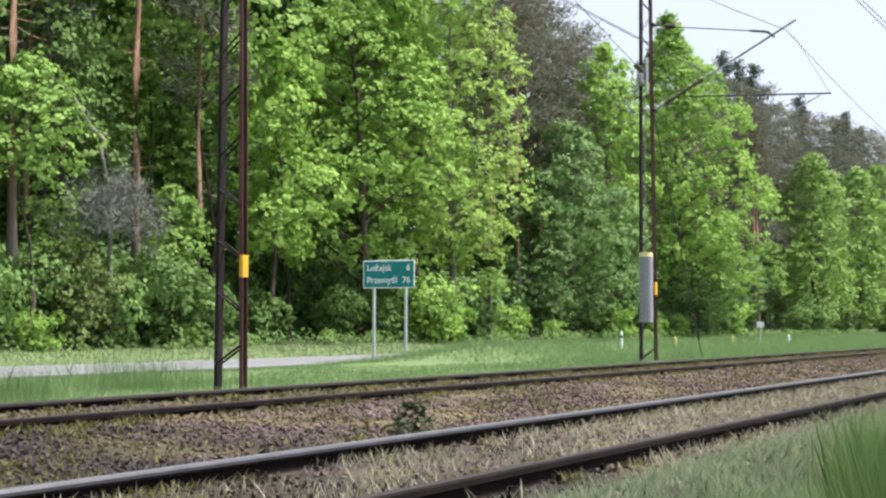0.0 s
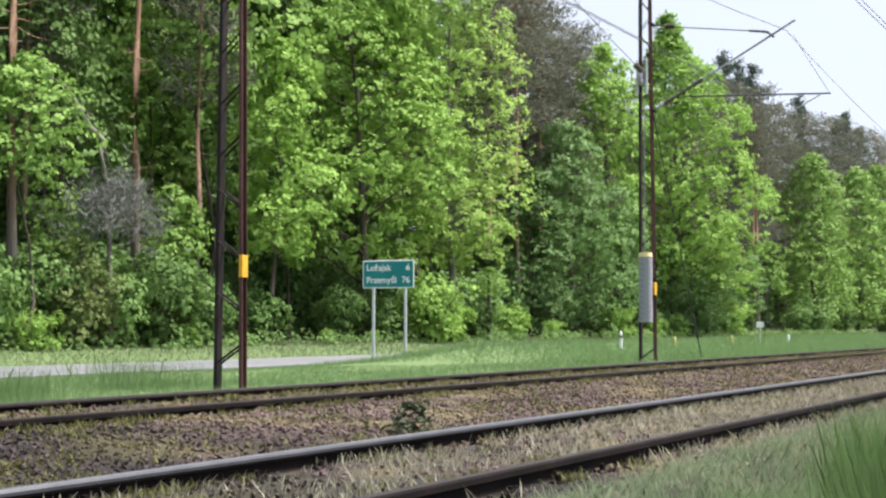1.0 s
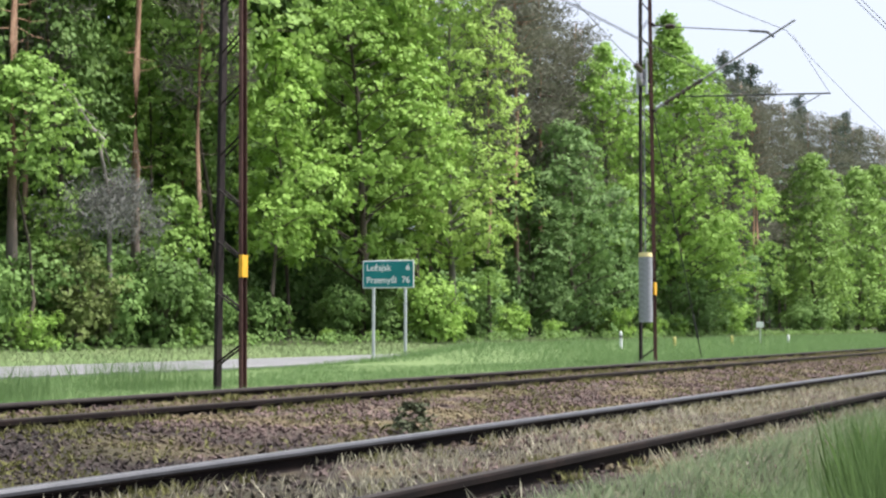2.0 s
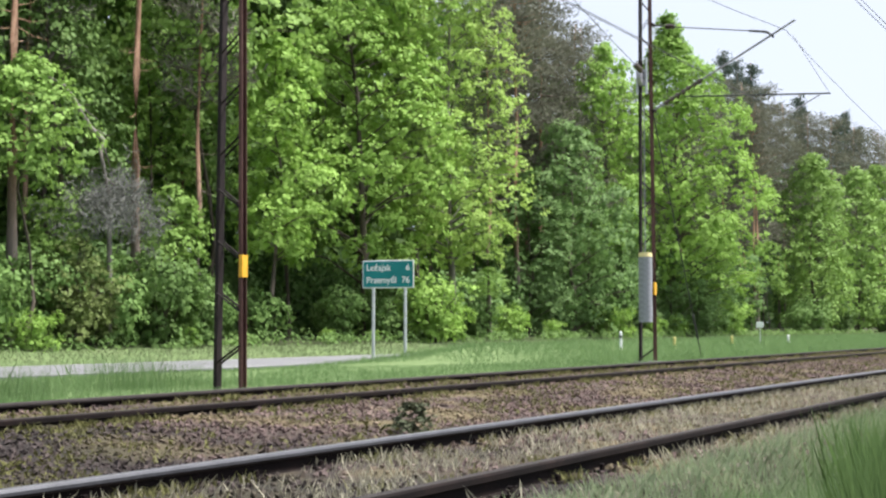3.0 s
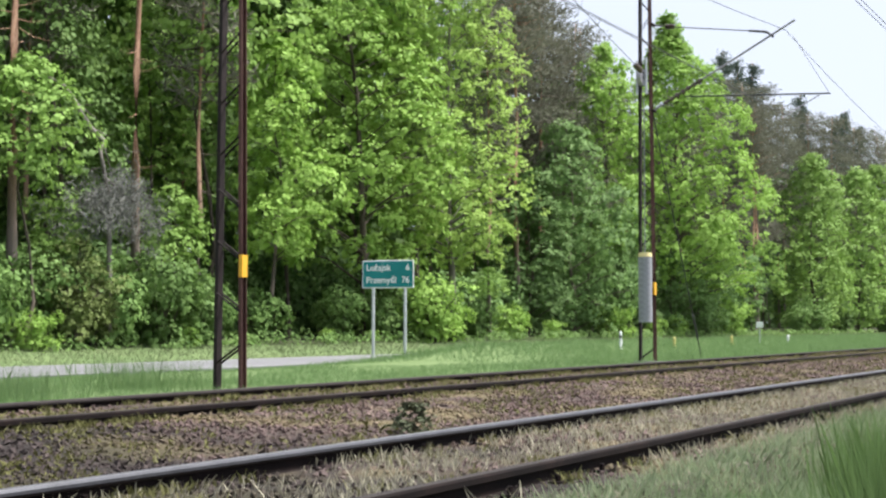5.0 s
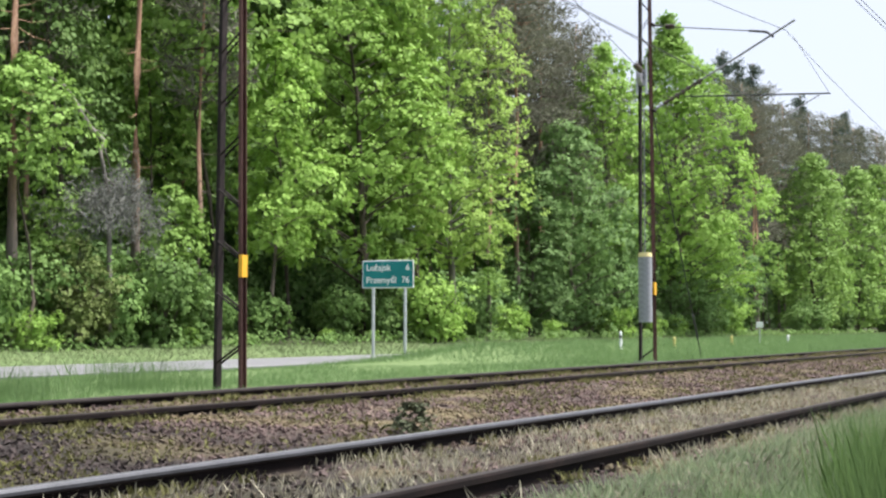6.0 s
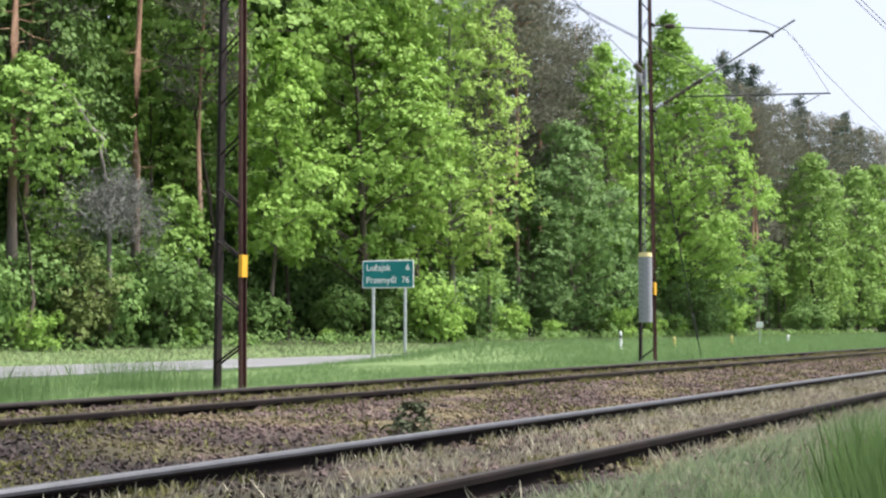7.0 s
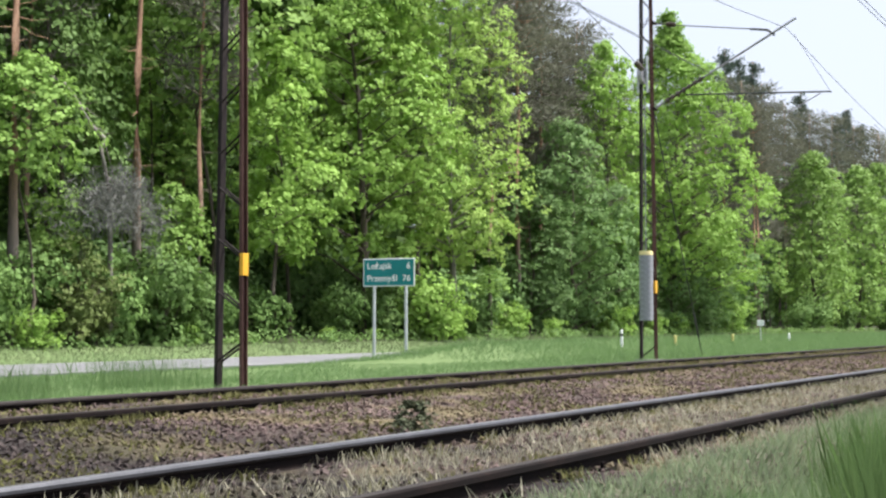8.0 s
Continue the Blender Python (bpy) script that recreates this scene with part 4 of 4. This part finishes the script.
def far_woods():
    """The depth of the wood: a closed canopy added to shade the inner stand, and foliage closing sky gaps at the back.
    """
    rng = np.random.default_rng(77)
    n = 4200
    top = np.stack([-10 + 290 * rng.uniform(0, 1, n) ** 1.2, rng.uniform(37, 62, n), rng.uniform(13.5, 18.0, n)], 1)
    # foliage added above the view, keeping sun and sky off the near stand
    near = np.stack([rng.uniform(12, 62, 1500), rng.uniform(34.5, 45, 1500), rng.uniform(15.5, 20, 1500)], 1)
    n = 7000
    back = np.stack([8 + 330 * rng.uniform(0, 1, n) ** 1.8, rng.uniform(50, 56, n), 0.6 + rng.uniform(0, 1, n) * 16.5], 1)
    for name, c, label, size in (("inner_canopy", np.concatenate([top, near]), "canopy added to shade the inner forest", 0.75), ("inner_wood", back, "dim dense foliage deep inside the forest", 1.35)):
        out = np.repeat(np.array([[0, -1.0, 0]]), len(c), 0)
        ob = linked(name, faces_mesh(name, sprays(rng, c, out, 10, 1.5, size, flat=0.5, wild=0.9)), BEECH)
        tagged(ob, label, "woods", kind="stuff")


far_woods()


# ---- grass, weeds, loose stones ----
def blades(rng, x, y, z, height, width, lean=0.35):
    n = len(x)
    base = np.stack([x, y, z], 1)
    az = rng.uniform(0, 2 * math.pi, n)
    lat = np.stack([np.cos(az), np.sin(az), np.zeros(n)], 1) * (width * rng.uniform(0.6, 1.3, n))[:, None]
    h = height * rng.uniform(0.45, 1.25, n)
    tip = base + np.stack([np.clip(rng.normal(0, lean, n), -1.5 * lean, 1.5 * lean) * h, np.clip(rng.normal(0, lean, n), -1.5 * lean, 1.5 * lean) * h, h], 1)
    mid = base * 0.45 + tip * 0.55
    mid[:, 2] += 0.08 * h
    return np.stack([base - lat, base + lat, mid + lat * 0.8, tip, mid - lat * 0.8], 1)


def sward(name, label, mat, corners, category="grass"):
    return tagged(linked(name, faces_mesh(name, corners), mat), label, category, kind="stuff")


def fine_blades(rng, x, y, z, height, width, lean=0.3):
    """Single-faced blades for grass too far off to show its bend."""
    n = len(x)
    base = np.stack([x, y, z], 1)
    az = rng.uniform(0, 2 * math.pi, n)
    lat = np.stack([np.cos(az), np.sin(az), np.zeros(n)], 1) * (width * rng.uniform(0.6, 1.3, n))[:, None]
    h = height * rng.uniform(0.45, 1.25, n)
    tip = base + np.stack([rng.normal(0, lean, n) * h, rng.normal(0, lean, n) * h, h], 1)
    return np.stack([base - lat, base + lat, tip], 1)


def meadow():
    rng = np.random.default_rng(9)
    n = 210000
    x = 8 + 120 * rng.uniform(0, 1, n) ** 1.45
    y = rng.uniform(10.4, 20.6, n)
    tall = 0.05 + 0.13 * np.clip((x - 27.6) / 3, 0, 1) + 0.05 * (y < 13.5) + 0.05 * np.clip(np.sin(x * 0.9 + 2 * np.sin(y)), 0, 1)
    sward("verge_grass", "fresh green uneven verge grass beside the tracks", GRASS, fine_blades(rng, x, y, ground_z(x, y) - 0.02, tall, 0.004 + 0.00015 * x, 0.45))
    n = 70000
    x = 14 + 150 * rng.uniform(0, 1, n) ** 1.4
    y = rng.uniform(26.0, 31.5, n)
    sward("far_verge_grass", "dull pale green grass along the forest edge", VERGE, fine_blades(rng, x, y, ground_z(x, y) - 0.02, 0.14, 0.005 + 0.00016 * x, 0.45))
    n = 60000
    x, y = rng.uniform(-7, 9, n), rng.uniform(-6.5, 2.3, n)
    sward("near_bank_grass", "short green grass on the bank beside the track", GRASS, fine_blades(rng, x, y, ground_z(x, y) - 0.01, 0.1, 0.004, 0.5))
    n = 1500
    c = np.stack([20 + 130 * rng.uniform(0, 1, n) ** 1.3, rng.normal(30.1, 0.4, n), rng.uniform(0.05, 0.45, n)], 1)
    c = c[np.array([noise.noise((a * 0.6, b, 4)) for a, b, _ in c]) > -0.15]
    c[:, 2] += ground_z(c[:, 0], c[:, 1])
    ob = linked("edge_weeds", faces_mesh("edge_weeds", sprays(rng, c, np.tile([0, -1.0, 0], (len(c), 1)), 12, 0.4, 0.13)), SHRUB)
    tagged(ob, "ragged leafy weeds along the foot of the forest", "weeds", kind="stuff")


def weeds():
    rng = np.random.default_rng(19)
    # dry straw-coloured grass in and beside the near track
    n = 34000
    x = 2.5 + 30 * rng.uniform(0, 1, n) ** 1.5
    y = np.where(rng.uniform(0, 1, n) < 0.5, rng.uniform(3.1, 4.5, n), rng.uniform(2.0, 2.95, n))
    keep = np.array([noise.noise((a * 0.8, b * 1.5, 1)) for a, b in zip(x, y)]) + 0.12 * np.clip(x - 7.5, -3, 5) > rng.uniform(-0.35, 0.35, n)
    x, y = x[keep], y[keep]
    sward("dry_grass", "dry straw-coloured grass between the rails", DRY, blades(rng, x, y, np.where(y < 2.5, ground_z(x, y), bed_z(y)) - 0.01, 0.085, 0.0036, 0.55))
    # moss and low weeds on the ballast
    n = 52000
    x = 3 + 42 * rng.uniform(0, 1, n) ** 1.5
    y = rng.uniform(4.7, 9.9, n)
    keep = np.array([noise.noise((a * 0.7, b * 1.3, 7)) for a, b in zip(x, y)]) + 0.06 + 0.012 * np.clip(x - 6, 0, 12) + 0.34 * (np.abs(y - 7.78) < 1.0) > rng.uniform(0.0, 0.45, n)
    x, y = x[keep], y[keep]
    tufts = 1000
    cx = 3 + 42 * rng.uniform(0, 1, tufts) ** 1.3
    cy = np.where(rng.uniform(0, 1, tufts) < 0.5, rng.choice([2.92, 4.42, 6.91, 6.94, 7.14, 8.3, 8.43, 8.66], tufts), rng.uniform(3.1, 9.6, tufts))
    tx = np.repeat(cx, 26) + rng.normal(0, 0.07, tufts * 26)
    ty = np.repeat(cy, 26) + rng.normal(0, 0.05, tufts * 26)
    sward("weed_tufts", "yellow-green weed tufts along the rusty rails", TUFT, blades(rng, tx, ty, bed_z(ty) - 0.01, 0.062 + 0.0005 * tx, 0.005, 0.6), "weeds")
    sward("moss_and_weeds", "yellow-green moss and low weeds on the ballast", MOSS, blades(rng, x, y, bed_z(y) - 0.005, 0.034, 0.012, 1.1), "weeds")


def bank():
    rng = np.random.default_rng(29)
    n = 62000
    x = np.where(rng.uniform(0, 1, n) < 0.85, 1.2 + 16 * rng.uniform(0, 1, n) ** 1.3 - rng.exponential(0.7, n), rng.uniform(-6, 20, n))
    y = 2.7 - 2.0 * rng.beta(1.1, 1.6, n) - rng.exponential(0.25, n) * (rng.uniform(0, 1, n) < 0.3)
    sward("bank_grass", "short grey-green grass on the bank below the track", BANK, blades(rng, x, y, np.maximum(ground_z(x, y), np.where(y > 2.2, bed_z(y), -9)) - 0.01, 0.10 + 0.06 * (2.95 - y), 0.0022, 0.45))


def stones():
    """Ballast stones: broken six-cornered lumps, too many to count."""
    rng = np.random.default_rng(23)
    n = 36000
    x = np.where(rng.uniform(0, 1, n) < 0.93, 2.2 + 40 * rng.uniform(0, 1, n) ** 1.7, rng.uniform(-6, 3, n))
    y = np.where(rng.uniform(0, 1, n) < 0.55, rng.uniform(4.6, 7.0, n), np.where(rng.uniform(0, 1, n) < 0.6, rng.uniform(2.3, 4.5, n), rng.uniform(7.1, 9.9, n)))
    c = np.stack([x, y, bed_z(y) + rng.uniform(-0.01, 0.015, n)], 1)
    r = rng.uniform(0.012, 0.032, (n, 1)) * (1 + 0.012 * x[:, None])
    a = unit(rng.normal(0, 1, (n, 3)))
    b = unit(np.cross(a, rng.normal(0, 1, (n, 3))))
    d = np.cross(a, b)
    pts = [c + a * r * 1.2, c - a * r * 1.1, c + b * r * rng.uniform(0.6, 1, (n, 1)), c - b * r * rng.uniform(0.6, 1, (n, 1)), c + d * r * 0.7, c - d * r * 0.7]
    tri = [(0, 2, 4), (2, 1, 4), (1, 3, 4), (3, 0, 4), (2, 0, 5), (1, 2, 5), (3, 1, 5), (0, 3, 5)]
    verts = np.stack(pts, 1).reshape(-1, 3)
    idx = (np.arange(n)[:, None, None] * 6 + np.array(tri)[None]).reshape(-1, 3)
    me = bpy.data.meshes.new("ballast_stones")
    me.from_pydata(verts.tolist(), [], idx.tolist())
    ob = linked("ballast_stones", me, STONE)
    return tagged(ob, "broken brown-grey ballast stones", "ballast", kind="stuff")


meadow()
weeds()
bank()
stones()


def grass_clump(place, seed, height, spread, count, mat, label, width=0.0018):
    rng = np.random.default_rng(seed)
    count = int(count * 1.7)
    clump = thing("grass_clump", label, "grass", place, group="tall grass clumps")
    x, y = rng.normal(0, spread, count), rng.normal(0, spread, count)
    tagged(linked("blade", faces_mesh("blade", blades(rng, x, y, np.full(count, -0.04), height, width, 0.22)), mat, clump), kind="stuff")
    return clump


CLUMPS = []
for i, (x, y, h, s, n, mat, label) in enumerate((
    (4.0, 0.76, 0.36, 0.09, 700, LUSH, "tall lush green grass on the trackside bank"),
    (4.3, 0.8, 0.7, 0.09, 700, LUSH, "tall lush green grass on the trackside bank"),
    (5.2, 0.99, 0.75, 0.11, 700, LUSH, "tall lush green grass on the trackside bank"),
    (6.2, 1.2, 0.72, 0.1, 800, LUSH, "tall lush green grass on the trackside bank"),
    (7.4, 1.44, 0.7, 0.12, 800, LUSH, "tall lush green grass on the trackside bank"),
    (8.8, 1.75, 0.6, 0.15, 800, LUSH, "tall lush green grass on the trackside bank"),
    (5.5, 1.4, 0.3, 0.24, 800, GRASS, "short soft green grass on the trackside bank"),
    (4.5, 1.2, 0.28, 0.22, 800, GRASS, "short soft green grass on the trackside bank"),
    (4.6, 1.65, 0.22, 0.24, 900, GRASS, "short soft green grass on the trackside bank"),
    (5.6, 1.9, 0.22, 0.26, 900, GRASS, "short soft green grass on the trackside bank"),
    (6.8, 2.1, 0.24, 0.28, 900, GRASS, "short soft green grass on the trackside bank"),
    (3.6, 1.35, 0.22, 0.22, 900, GRASS, "short soft green grass on the trackside bank"),
    (11.0, 11.6, 0.42, 0.3, 500, GRASS, "taller green grass tuft between the track and the road"),
    (13.8, 12.6, 0.5, 0.34, 420, GRASS, "taller green grass tuft between the track and the road"),
    (14.6, 12.3, 0.4, 0.4, 420, GRASS, "taller green grass tuft between the track and the road"),
)):
    CLUMPS.append(grass_clump((x, y, float(ground_z(x, y))), 200 + i, h, s, n, mat, label))

weed = thing("ballast_weed", "small dark weed growing in the ballast", "weed", (9.13, 5.34, -0.06))
wr = np.random.default_rng(61)
wh = 0.01 + 0.25 * wr.uniform(0, 1, (64, 1)) ** 1.4
wc = wr.normal(0, 1, (64, 3)) * np.array([0.13, 0.10, 0.0]) * (1.15 - 3.0 * wh) + np.array([0, 0, 1]) * wh
linked("foliage", faces_mesh("foliage", sprays(wr, wc, unit(wc), 14, 0.06, 0.036)), WEED, weed)


def motions():
    """A light breeze: the tall grass by the track nods a little."""
    for i, clump in enumerate(CLUMPS):
        p = clump.location.copy()
        rows = []
        for k in range(17):
            t = 0.5 * k
            rows.append((t, pose(p.x, p.y, p.z, 1.1 * math.sin(2.1 * t + i), 1.3 * math.sin(1.7 * t + 1.9 * i), 0)))
        walk(clump, rows)
    for i, tree in enumerate(TREES):
        p, size, turn = tree.location.copy(), tree.scale.copy(), math.degrees(tree.rotation_euler.z)
        pliant = 0.3 if tree.name.startswith(("pine", "spruce")) else 0.07
        rows = []
        for k in range(9):
            t = 1.0 * k
            rows.append((t, pose(p.x, p.y, p.z, pliant * 0.5 * math.sin(0.9 * t + 1.3 * i), -pliant * math.cos(0.55 * t - 0.5 + 0.12 * (i % 7)), 0) @ pose(0, 0, 0, 0, 0, turn)))
        walk(tree, rows)
        tree.scale = size


motions()
